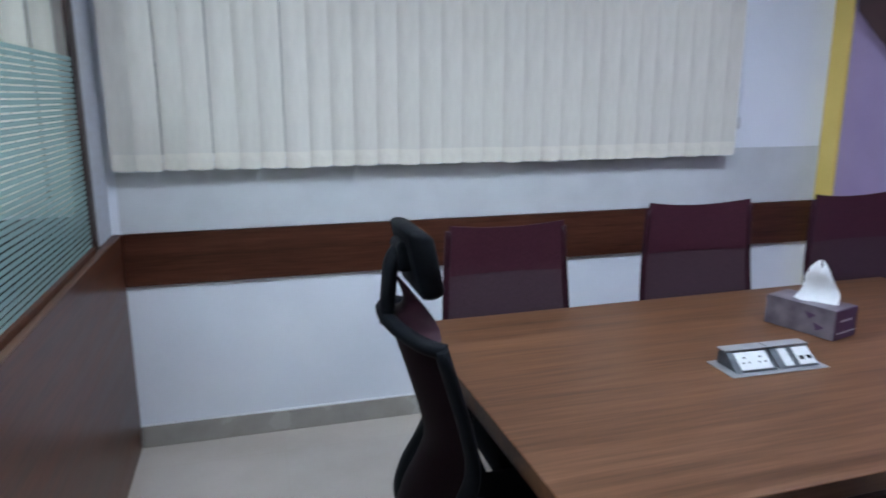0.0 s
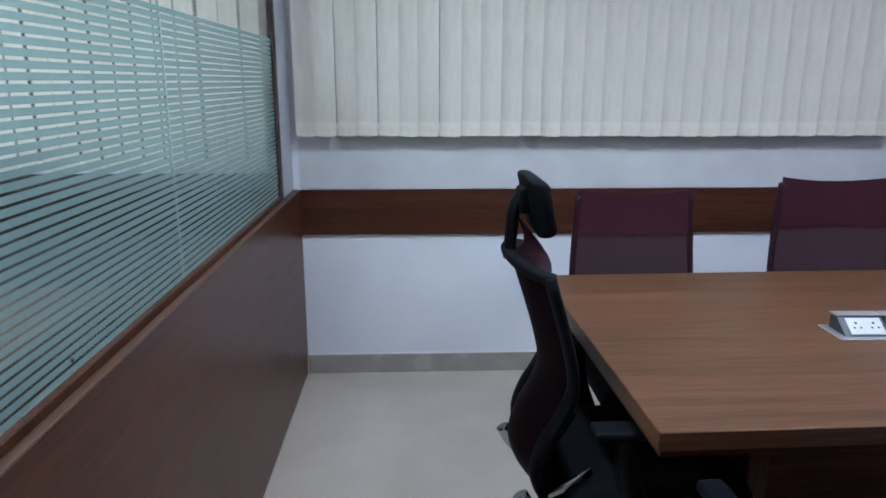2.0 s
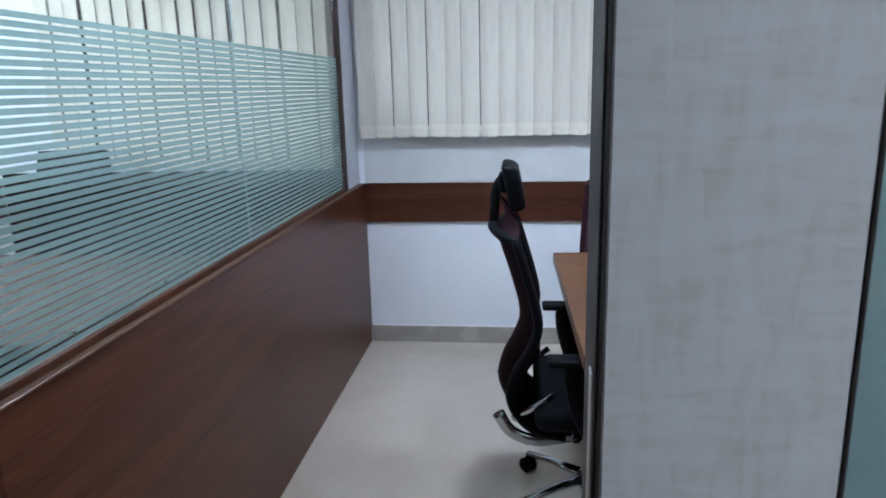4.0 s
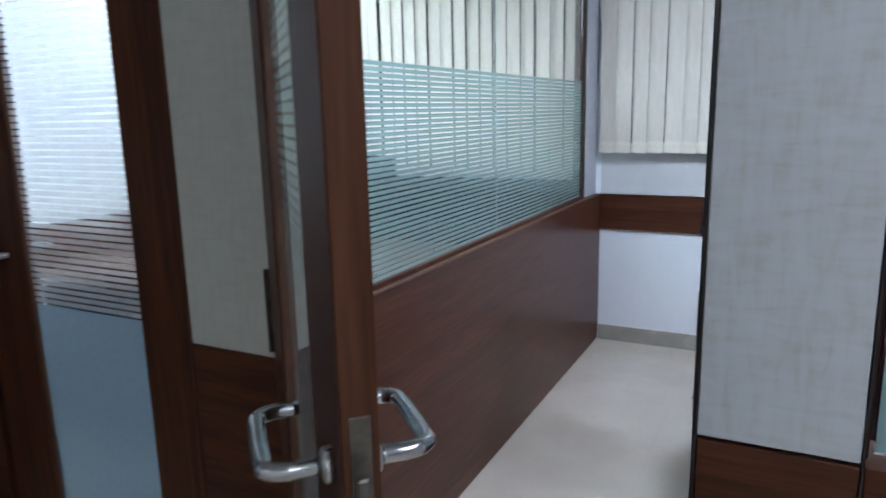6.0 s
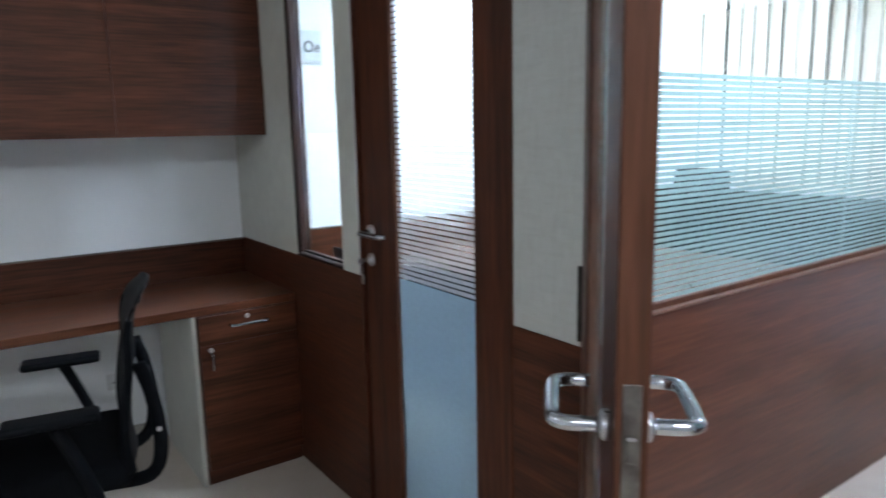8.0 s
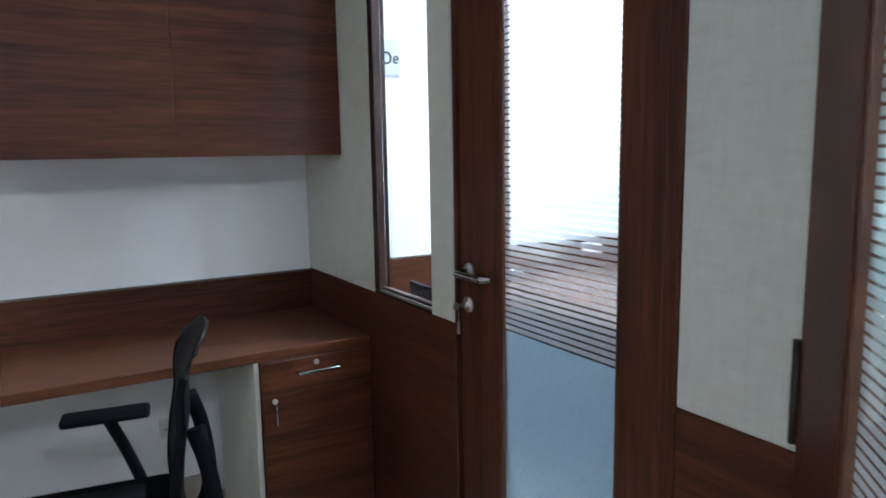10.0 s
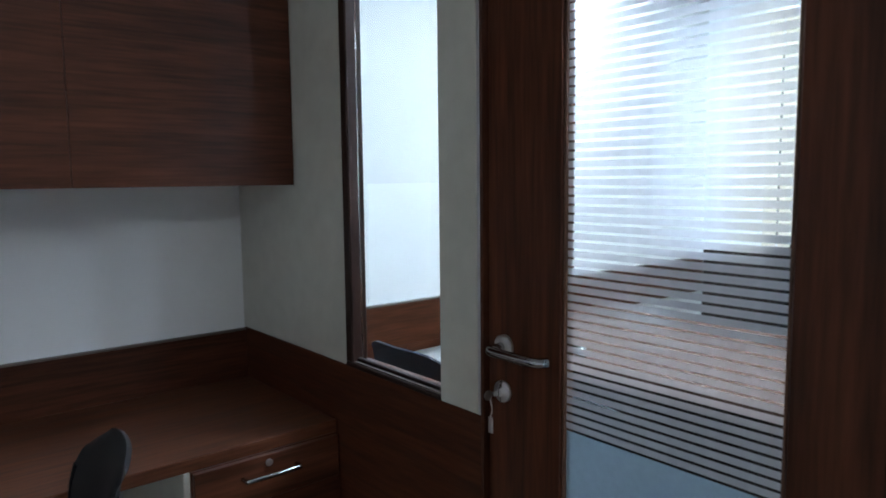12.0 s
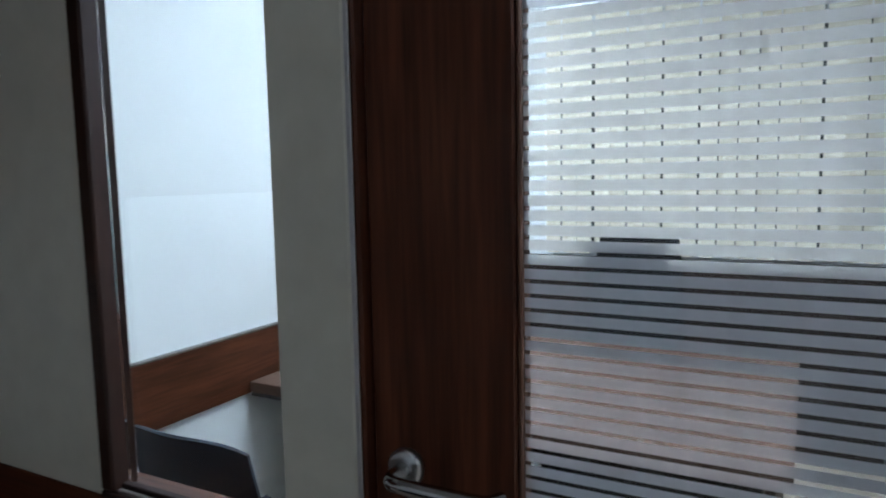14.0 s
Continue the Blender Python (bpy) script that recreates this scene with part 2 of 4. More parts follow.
M_SHELL = surface("dark_blue_shell", (0.012, 0.016, 0.025), (0.018, 0.023, 0.033), 20, 0.6, spec=0.2)
M_TISSUE = surface("tissue_paper", (0.82, 0.82, 0.82), (0.88, 0.88, 0.88), 25, 0.9, 0.2)
M_CARTON = surface("grey_carton", (0.075, 0.06, 0.075), (0.20, 0.165, 0.185), 14, 0.45, 0.02)
M_CARTONDARK = surface("purple_carton", (0.055, 0.022, 0.06), (0.08, 0.035, 0.085), 14, 0.4, 0.02)
M_INK = surface("dark_ink", (0.05, 0.05, 0.06), (0.09, 0.09, 0.10), 20, 0.6)
M_SIGN = surface("pale_grey_sign", (0.55, 0.58, 0.58), (0.62, 0.65, 0.65), 10, 0.35)
M_NIGHT = surface("dark_window_pane", (0.015, 0.018, 0.022), (0.025, 0.03, 0.035), 3, 0.1)
M_LAMP_CONF = lamp_mat("led_conference", (0.80, 0.96, 1.22), L_CONF)
M_LAMP_ROOM = lamp_mat("led_cabin", (0.78, 0.96, 1.18), L_ROOM)
M_LAMP_HALL = lamp_mat("led_hall", (0.87, 0.98, 1.04), L_HALL)
# own, higher strength to lift the right pier
M_FILL_PIER = lamp_mat("led_fill_pier", (0.88, 0.97, 1.12), L_FILL_PIER)
# weak fill for the hall's desk side, strength set by balance only
M_FILL_HALL = lamp_mat("led_fill_hall", (0.90, 0.97, 1.04), L_FILL_HALL)


# ---------------------------------------------------------------- mesh helpers
def add_box(bm, x0, x1, y0, y1, z0, z1, bevel=0.0, seg=1):
    m = Matrix.LocRotScale(((x0 + x1) / 2, (y0 + y1) / 2, (z0 + z1) / 2), None, (abs(x1 - x0), abs(y1 - y0), abs(z1 - z0)))
    r = bmesh.ops.create_cube(bm, size=1, matrix=m)
    if bevel:
        es = list({e for v in r["verts"] for e in v.link_edges})
        bmesh.ops.bevel(bm, geom=es, offset=bevel, segments=seg, profile=0.5, affect="EDGES")
    return bm


def slab(x0, x1, y0, y1, z0, z1, bevel=0.002, seg=1):
    return add_box(bmesh.new(), x0, x1, y0, y1, z0, z1, bevel, seg)


def smooth_path(pts, n=6):
    p = [Vector(q) for q in pts]
    p = [p[0] * 2 - p[1]] + p + [p[-1] * 2 - p[-2]]
    out = []
    for i in range(1, len(p) - 2):
        for k in range(n):
            t = k / n
            a, b, c, d = p[i - 1], p[i], p[i + 1], p[i + 2]
            out.append(0.5 * (2 * b + (c - a) * t + (2 * a - 5 * b + 4 * c - d) * t * t + (3 * b - a - 3 * c + d) * t ** 3))
    out.append(p[-2])
    return out


def tube(bm, pts, r, segs=10, flat=1.0, caps=True, r_end=None):
    """A round or flattened bar along points."""
    pts = [Vector(p) for p in pts]
    rings = []
    side = None
    for i, p in enumerate(pts):
        d = (pts[min(i + 1, len(pts) - 1)] - pts[max(i - 1, 0)]).normalized()
        if side is None:
            side = d.cross(Vector((0, 0, 1)))
            if side.length < 0.1:
                side = d.cross(Vector((0, 1, 0)))
        side = (side - d * side.dot(d)).normalized()
        up = side.cross(d)
        rr = r if r_end is None else r + (r_end - r) * i / (len(pts) - 1)
        rings.append([bm.verts.new(p + side * math.cos(a) * rr + up * math.sin(a) * rr * flat) for a in (2 * math.pi * k / segs for k in range(segs))])
    for a, b in zip(rings, rings[1:]):
        for k in range(segs):
            f = bm.faces.new((a[k], a[(k + 1) % segs], b[(k + 1) % segs], b[k]))
            f.smooth = True
    if caps:
        bm.faces.new(rings[0][::-1])
        bm.faces.new(rings[-1])
    return bm


def sheet(bm, fn, nu, nv, thick):
    """A thick curved sheet from fn(u, v) with u, v in 0..1."""
    grid = [[bm.verts.new(fn(i / nu, j / nv)) for j in range(nv + 1)] for i in range(nu + 1)]
    faces = []
    for i in range(nu):
        for j in range(nv):
            f = bm.faces.new((grid[i][j], grid[i + 1][j], grid[i + 1][j + 1], grid[i][j + 1]))
            f.smooth = True
            faces.append(f)
    bmesh.ops.recalc_face_normals(bm, faces=bm.faces)
    bmesh.ops.solidify(bm, geom=faces, thickness=thick)
    for e in bm.edges:
        if len(e.link_faces) == 2 and e.calc_face_angle(0) > 0.9:
            e.smooth = False
    return bm


def lathe(bm, prof, origin=(0, 0, 0), axis="z", segs=20):
    o = Vector(origin)
    rot = {"z": Matrix.Identity(3), "y": Euler((radians(90), 0, 0)).to_matrix(), "x": Euler((0, radians(90), 0)).to_matrix()}[axis]
    rings = [[bm.verts.new(o + rot @ Vector((r * math.cos(a), r * math.sin(a), h))) for a in (2 * math.pi * k / segs for k in range(segs))] for r, h in prof]
    for a, b in zip(rings, rings[1:]):
        for k in range(segs):
            f = bm.faces.new((a[k], a[(k + 1) % segs], b[(k + 1) % segs], b[k]))
            f.smooth = True
    bm.faces.new(rings[0][::-1])
    bm.faces.new(rings[-1])
    bmesh.ops.recalc_face_normals(bm, faces=bm.faces)
    return bm


def to_mesh(name, bm, material):
    me = bpy.data.meshes.new(name)
    bm.to_mesh(me)
    bm.free()
    me.materials.append(material)
    return me


def part(name, bm, material, parent, label=""):
    ob = new(name, to_mesh(name, bm, material))
    ob.parent = parent
    if parent is not None and parent.type == "EMPTY":
        ob.matrix_parent_inverse = Matrix.Identity(4)
    return tagged(ob, label)


def whole(name, bm, material, label, category="", kind="", group=""):
    return tagged(new(name, to_mesh(name, bm, material)), label, category, group, kind)


def thing(name, label, category, kind="", group="", at=None):
    ob = new(name)
    ob.empty_display_size = 0.1
    if at is not None:
        ob.matrix_basis = at
    return tagged(ob, label, category, group, kind)


# ---------------------------------------------------------------- plan
XL, XR = -2.257, 3.46          # left wall plane, right wall of the conference room
YF = 3.20                      # window wall
H = 2.65                       # ceiling
DADO, SILL = 0.967, 0.954      # top of the dado on the corridor side, on the glass partition
DOOR_H = 2.10
HALL_Y, HALL_X = -3.4, 4.2

# floor and ceiling
whole("floor", slab(XL - 0.12, HALL_X + 0.12, HALL_Y - 0.12, YF + 0.15, -0.12, 0, 0), M_FLOOR, "polished cream vitrified tile floor", "floor", "structure")
whole("ceiling", slab(XL - 0.12, HALL_X + 0.12, HALL_Y - 0.12, YF + 0.15, H, H + 0.1, 0), M_CEIL, "plain white painted ceiling", "ceiling", "structure")


# window wall with two openings
def window_wall():
    bm = bmesh.new()
    y0, y1 = YF, YF + 0.15
    spans = [(XL - 0.12, -1.86), (-0.20, 0.07), (2.72, HALL_X + 0.12)]
    for a, b in spans:
        add_box(bm, a, b, y0, y1, 1.27, 2.25)
    add_box(bm, XL - 0.12, -1.86, y0, y1, 0, 1.27)
    add_box(bm, -1.86, -0.20, y0, y1, 0, 1.09)
    add_box(bm, -0.20, HALL_X + 0.12, y0, y1, 0, 1.27)
    add_box(bm, XL - 0.12, HALL_X + 0.12, y0, y1, 2.25, H)
    whole("wall_north", bm, M_WALL, "white painted plaster window wall", "wall", "structure")
    for i, (a, b, zb) in enumerate(((-1.86, -0.20, 1.09), (0.07, 2.72, 1.27))):
        w = thing("window_%d" % (i + 1), "dark aluminium window with black night panes behind the blind", "window", "structure")
        fr = bmesh.new()
        for q in ((a, b, zb, zb + 0.03), (a, b, 2.21, 2.25), (a, a + 0.04, zb + 0.03, 2.21), (b - 0.04, b, zb + 0.03, 2.21), ((a + b) / 2 - 0.02, (a + b) / 2 + 0.02, zb + 0.03, 2.21)):
            add_box(fr, q[0], q[1], YF + 0.05, YF + 0.09, q[2], q[3])
        part("window_frame", fr, M_DARKMETAL, w)
        m = (a + b) / 2
        for c, d in ((a + 0.04, m - 0.02), (m + 0.02, b - 0.04)):
            part("pane", slab(c, d, YF + 0.066, YF + 0.074, zb + 0.03, 2.21, 0), M_NIGHT, w)


window_wall()
# textured grey-white lower field of the window wall in the conference room
whole("wall_panel", slab(0.002, XR - 0.02, YF - 0.006, YF - 0.0005, SILL + 0.002, 1.245, 0.001), M_WALL2, "textured grey-white painted strip below the window", "wall panel", "structure")
whole("skirting", slab(0.002, XR, YF - 0.012, YF - 0.0005, 0.0, 0.098, 0.002), M_SKIRT, "beige-grey tile skirting along the white wall", "skirting", "structure")
# thin white strip along the skirting's top edge
whole("skirting_line", slab(0.002, XR, YF - 0.008, YF - 0.0005, 0.0985, 0.106, 0.001), M_TISSUE, "thin white line on top of the skirting", "joint", "structure")
whole("wall_band", slab(0.003, XR - 0.02, YF - 0.022, YF - 0.001, 0.734, SILL, 0.002), M_BAND, "horizontal walnut laminate band on the wall", "wall band", "structure")
# left wall, behind desk and cabin
whole("wall_west", slab(XL - 0.12, XL, HALL_Y, YF, 0, H, 0), M_WALLPLAIN, "white painted wall behind the desk and the cabin", "wall", "structure")
whole("wall_band", slab(XL + 0.001, XL + 0.02, 0.105, YF - 0.023, 0.745, 0.965, 0.002), M_WOODY, "horizontal walnut laminate band on the cabin wall", "wall band", "structure")
# same walnut as the bands; its extra dark is painted into the colour
whole("wall_band", slab(XL + 0.021, -0.086, YF - 0.022, YF - 0.001, 0.0, 1.035, 0.002), M_WOODDARKX, "walnut laminate dado under the cabin blind, darkened in its colour", "dado", "structure")
whole("band_trim", slab(XL + 0.001, XL + 0.022, 0.105, YF - 0.023, 0.9655, 0.973, 0.001), M_BEAD, "slim grey trim on top of the walnut band", "trim", "structure")
# right wall: lilac with a yellow end
whole("wall_east", slab(XR, XR + 0.12, 0.1, 3.085, 0, H, 0), M_PURPLE, "lilac painted wall of the conference room", "wall", "structure")
whole("wall_pillar", slab(XR - 0.015, XR + 0.12, 3.085, YF, 0, H, 0.004), M_YELLOW, "yellow painted pillar in the corner", "pillar", "structure")
# hall
whole("wall_south", slab(XL, HALL_X, HALL_Y - 0.12, HALL_Y, 0, H, 0), M_WALL, "plain white wall closing the hall", "wall", "structure")
whole("wall_hall_end", slab(HALL_X, HALL_X + 0.12, HALL_Y, YF, 0, H, 0), M_WALL, "plain white wall at the hall's end", "wall", "structure")


# ---------------------------------------------------------------- film stripes
PITCH, CLEAR = 0.01735, 0.0050


def film_stripes(parent, length, z0, z1, m, axis, material, solid_below=None, low=None):
    """Frosted film cut into horizontal strips, laid on a pane."""
    def quad(l, h):
        bm = bmesh.new()
        d = Vector((1, 0, 0)) if axis == "x" else Vector((0, 1, 0))
        vs = [bm.verts.new(d * a + Vector((0, 0, b))) for a, b in ((0, 0), (l, 0), (l, h), (0, h))]
        bm.faces.new(vs)
        return bm
    data = to_mesh("film_strip", quad(length, PITCH - CLEAR), material)
    z = z0
    if solid_below is not None:
        ob = part("film_sheet", quad(length, solid_below - z0), low or material, parent, "plain frosted lower film")
        ob.matrix_basis = m @ Matrix.Translation((0, 0, z0))
        z = solid_below + CLEAR
    while z + PITCH - CLEAR <= z1:
        ob = new("film_strip", data)
        ob.parent = parent
        ob.matrix_basis = m @ Matrix.Translation((0, 0, z))
        z += PITCH


# ---------------------------------------------------------------- glass partition between the rooms
def glass_partition():
    w = thing("partition_wall", "walnut dado with striped frosted glass above, between two rooms", "partition", "structure")
    xa, xb = -0.085, 0.0
    # dado: main panel and end panel with a seam
    part("dado_panel", slab(xa, xb, 0.337, YF - 0.001, 0.085, SILL, 0.002), M_DADO, w)
    part("dado_panel", slab(xa, xb, 0.10, 0.333, 0.085, SILL - 0.004, 0.002), M_DADO, w)
    part("plinth", slab(xa + 0.003, xb - 0.004, 0.10, YF - 0.001, 0.0, 0.082, 0.001), M_DADO, w)
    part("sill_lipping", slab(xb - 0.020, xb + 0.003, 0.34, 2.92, SILL + 0.001, SILL + 0.008, 0.002), M_LIP, w, "pale wood lipping")
    part("glazing_bead", slab(-0.055, -0.021, 0.34, 2.844, SILL + 0.001, SILL + 0.024, 0.002), M_EDGE, w, "brown glazing bead")
    part("linen_post", slab(xa, xb - 0.001, 0.18, 0.339, SILL + 0.001, H - 0.01, 0.002), M_LINEN, w, "pale linen laminate post")
    part("edge_strip", slab(-0.050, xb + 0.002, 0.163, 0.179, SILL - 0.085, H - 0.01, 0.002), M_LINEN, w)
    part("linen_panel", slab(xa, -0.030, 2.9225, YF - 0.007, SILL + 0.001, H - 0.01, 0.002), M_LINEN, w, "pale linen laminate panel")
    part("mullion", slab(xa, -0.028, 2.845, 2.922, SILL + 0.001, H - 0.01, 0.002), M_WOODDARK, w, "dark walnut mullion")
    part("head_rail", slab(xa, xb, 0.34, 2.844, 2.30, H - 0.01, 0.002), M_WOODY, w)
    # two panes with a polished butt joint between them
    for ya, yb in ((0.341, 1.579), (1.584, 2.844)):
        g = part("pane", slab(-0.046, -0.036, ya, yb, SILL + 0.02, 2.30, 0), M_GLASS, w, "clear glass pane")
        g.visible_shadow = False
    part("glass_joint", slab(-0.0455, -0.0335, 1.5795, 1.5835, SILL + 0.025, 2.29, 0.0005), M_JOINT, w, "pale silicone joint")
    film_stripes(w, 2.498, SILL + 0.026, 1.636, Matrix.Translation((-0.0345, 0.343, 0)), "y", M_FILM_A)
    # screws holding the pane
    for y in (0.62, 1.0):
        b = bmesh.new()
        lathe(b, [(0.004, 0), (0.004, 0.003), (0.001, 0.004)], (-0.034, y, SILL + 0.05), "x", 10)
        part("screw", b, M_CHROME, w)


glass_partition()


# ---------------------------------------------------------------- corridor partition
X_PL, X_PR = -0.146, 0.118        # left pier
X_RL, X_RR = 0.962, 1.197         # right pier
T0, T1 = 0.0, 0.10


def corridor_partition():
    w = thing("partition_wall", "corridor partition of linen laminate over a walnut dado", "partition", "structure")
    def linen_part(a, b, z0=DADO, z1=H - 0.01, lab=""):
        part("linen_panel", slab(a, b, T0, T1, z0 + 0.001, z1, 0.002), M_LINEN, w, lab)
    # desk bay
    part("cream_panel", slab(XL + 0.001, -1.545, T0, 0.05, DADO + 0.001, H - 0.01, 0.002), M_CREAM, w, "cream laminate panel")
    part("cream_panel", slab(-1.123, -0.992, T0 - 0.004, 0.05, DADO + 0.001, H - 0.01, 0.003), M_CREAM, w, "cream laminate panel")
    part("edge_strip", slab(-0.9915, -0.984, T0 - 0.003, T1, DADO + 0.001, H - 0.01, 0.001), M_ALU, w)
    part("dado_panel", slab(XL + 0.001, -0.984, T0, T1, 0.0, DADO, 0.002), M_WOODX, w)
    # narrow window frame
    part("window_frame", slab(-1.5445, -1.510, T0 - 0.006, 0.05, DADO + 0.014, H - 0.01, 0.004), M_WOODDARK, w, "dark walnut window frame")
    part("window_sill", slab(-1.5445, -1.1235, T0 - 0.006, 0.05, DADO + 0.001, DADO + 0.013, 0.002), M_WOODDARKX, w)
    # paler front step: the thin highlight on the bead's edge, set as colour
    part("glazing_bead", slab(-1.5095, -1.1235, T0 + 0.000, T0 + 0.010, DADO + 0.0135, DADO + 0.019, 0.0015), M_BEAD, w, "slim bead, edge highlight put into its paler grey-brown")
    part("glazing_bead", slab(-1.5095, -1.1235, T0 + 0.0105, T0 + 0.024, DADO + 0.0135, DADO + 0.027, 0.0015), M_WOODDARKX, w)
    g = part("pane", slab(-1.5095, -1.1235, 0.026, 0.032, DADO + 0.02, H - 0.02, 0), M_GLASS, w, "clear glass pane")
    g.visible_shadow = False
    # left pier
    part("linen_panel", slab(X_PL + 0.001, X_PR - 0.008, T0, T1, DADO + 0.001, H - 0.01, 0.002), M_LINENWARM, w, "cream linen laminate")
    part("edge_strip", slab(X_PR - 0.0075, X_PR, T0 - 0.002, T1, DADO + 0.001, H - 0.01, 0.001), M_ALU, w, "slim pale edge strip")
    part("dado_panel", slab(X_PL + 0.001, X_PR, T0, T1, 0, DADO, 0.002), M_WOODX, w)
    # right pier with black edges
    linen_part(X_RL + 0.0045, X_RR - 0.0045)
    part("dado_panel", slab(X_RL + 0.0045, X_RR - 0.0045, T0, T1, 0, DADO - 0.006, 0.002), M_WOODX, w)
    part("edge_strip", slab(X_RL, X_RL + 0.004, T0 - 0.002, T1, 0, DOOR_H + 0.06, 0.001), M_GASKET, w, "black edge strip")
    part("edge_strip", slab(X_RR - 0.004, X_RR, T0 - 0.002, T1, 0, H - 0.01, 0.001), M_GASKET, w, "black edge strip")
    # glazed bay beyond it
    part("window_frame", slab(X_RR + 0.0005, X_RR + 0.006, T0 + 0.02, T1, DADO, H - 0.01, 0.002), M_WOODDARK, w)
    part("dado_panel", slab(X_RR + 0.001, 2.55, T0, T1, 0, DADO - 0.002, 0.002), M_WOODX, w)
    g = part("pane", slab(X_RR + 0.0145, 2.50, 0.045, 0.053, DADO, H - 0.02, 0), M_GLASS, w)
    g.visible_shadow = False
    film_stripes(w, 1.28, DADO + 0.004, 2.05, Matrix.Translation((X_RR + 0.016, 0.043, 0)), "x", M_FILM_A, 2.05)
    part("window_frame", slab(2.501, 2.55, T0, T1, DADO, H - 0.01, 0.003), M_WOODZ, w)
    linen_part(2.551, HALL_X - 0.001, 0.0)
    # lintels
    part("lintel", slab(-0.983, X_PL, T0, T1, DOOR_H + 0.05, H - 0.01, 0.002), M_LINEN, w)
    part("lintel", slab(X_PR + 0.001, X_RL, T0, T1, DOOR_H + 0.05, H - 0.01, 0.002), M_LINEN, w)


corridor_partition()


# ---------------------------------------------------------------- doors
def lever_handle(parent, x, z, y, run, out, r=0.0105):
    """A lever on a round rose; run is its signed length along x, out its signed reach along y."""
    b = bmesh.new()
    s = 1 if out > 0 else -1
    prof = [(0.026, 0), (0.026, 0.007), (0.022, 0.010), (0.012, 0.011)]
    lathe(b, [(rr, -h * s) for rr, h in prof], (x, y, z), "y", 24)
    rose = part("rose", b, M_STEEL, parent, "round satin steel rose")
    b = bmesh.new()
    pts = [(x, y + s * 0.006, z), (x, y + out * 0.6, z), (x + run * 0.05, y + out * 0.92, z), (x + run * 0.2, y + out, z), (x + run * 0.75, y + out, z), (x + run * 0.92, y + out * 0.93, z), (x + run, y + out * 0.62, z)]
    tube(b, smooth_path(pts, 5), r, 14)
    part("lever", b, M_CHROME, parent, "curved chrome lever")


def cylinder_lock(parent, x, z, y, out, key):
    b = bmesh.new()
    s = 1 if out > 0 else -1
    lathe(b, [(rr, -h * s) for rr, h in ((0.024, 0), (0.024, 0.006), (0.020, 0.008), (0.011, 0.009), (0.010, 0.016))], (x, y, z), "y", 22)
    part("lock_cylinder", b, M_STEEL, parent)
    if key:
        b = bmesh.new()
        add_box(b, x - 0.001, x + 0.001, y + out * 0.4, y + out * 0.4 + s * 0.03, z - 0.006, z + 0.006, 0.0005)
        lathe(b, [(0.011, -0.0012), (0.011, 0.0012)], (x, y + out * 0.4 + s * 0.038, z), "x", 14)
        part("key", b, M_STEEL, parent)
        b = bmesh.new()
        tube(b, smooth_path([(x, y + s * 0.042, z - 0.006), (x + 0.006, y + s * 0.040, z - 0.03), (x - 0.002, y + s * 0.038, z - 0.05)], 4), 0.0015, 6)
        add_box(b, x - 0.008, x + 0.006, y + s * 0.036, y + s * 0.040, z - 0.085, z - 0.05, 0.001)
        part("key_ring", b, M_STEEL, parent)


def cabin_door():
    w = thing("door_1", "closed walnut door with striped frosted glass and chrome lever", "door", "structure")
    x0, x1 = -0.972, -0.190
    ya, yb = 0.012, 0.050
    part("door_frame", slab(-0.9835, x0 - 0.003, T0 - 0.004, T1 + 0.004, 0, DOOR_H + 0.05, 0.003), M_WOODZ, w)
    part("door_frame", slab(x1 + 0.003, X_PL, T0 - 0.004, T1 + 0.004, 0, DOOR_H + 0.05, 0.003), M_WOODZ, w)
    part("door_frame", slab(x0 - 0.003, x1 + 0.003, T0, T1, DOOR_H + 0.004, DOOR_H + 0.05, 0.003), M_WOODX, w)
    gx0, gx1 = -0.763, -0.326
    part("stile", slab(x0, gx0 - 0.001, ya, yb, 0.006, DOOR_H, 0.003), M_WOODZ, w)
    part("stile", slab(gx1 + 0.001, x1, ya, yb, 0.006, DOOR_H, 0.003), M_WOODZ, w)
    part("rail", slab(gx0, gx1, ya, yb, 0.006, 0.12, 0.003), M_WOODX, w)
    part("rail", slab(gx0, gx1, ya, yb, DOOR_H - 0.11, DOOR_H, 0.003), M_WOODX, w)
    part("glazing_bead", slab(gx0, gx0 + 0.006, ya + 0.004, yb - 0.004, 0.121, DOOR_H - 0.111, 0.002), M_LIP, w)
    part("glazing_bead", slab(gx1 - 0.006, gx1, ya + 0.004, yb - 0.004, 0.121, DOOR_H - 0.111, 0.002), M_LIP, w)
    g = part("pane", slab(gx0 + 0.006, gx1 - 0.006, 0.024, 0.030, 0.121, DOOR_H - 0.111, 0), M_GLASS, w, "clear glass pane")
    g.visible_shadow = False
    film_stripes(w, gx1 - gx0 - 0.013, 0.121, DOOR_H - 0.112, Matrix.Translation((gx0 + 0.0065, 0.0225, 0)), "x", M_FILM_B, 0.992, M_FILM_LOW)
    lever_handle(w, -0.920, 1.136, ya, 0.152, -0.055)
    lever_handle(w, -0.920, 1.136, yb, 0.152, 0.055)
    cylinder_lock(w, -0.925, 1.035, ya, -0.02, True)
    cylinder_lock(w, -0.925, 1.035, yb, 0.02, False)


cabin_door()


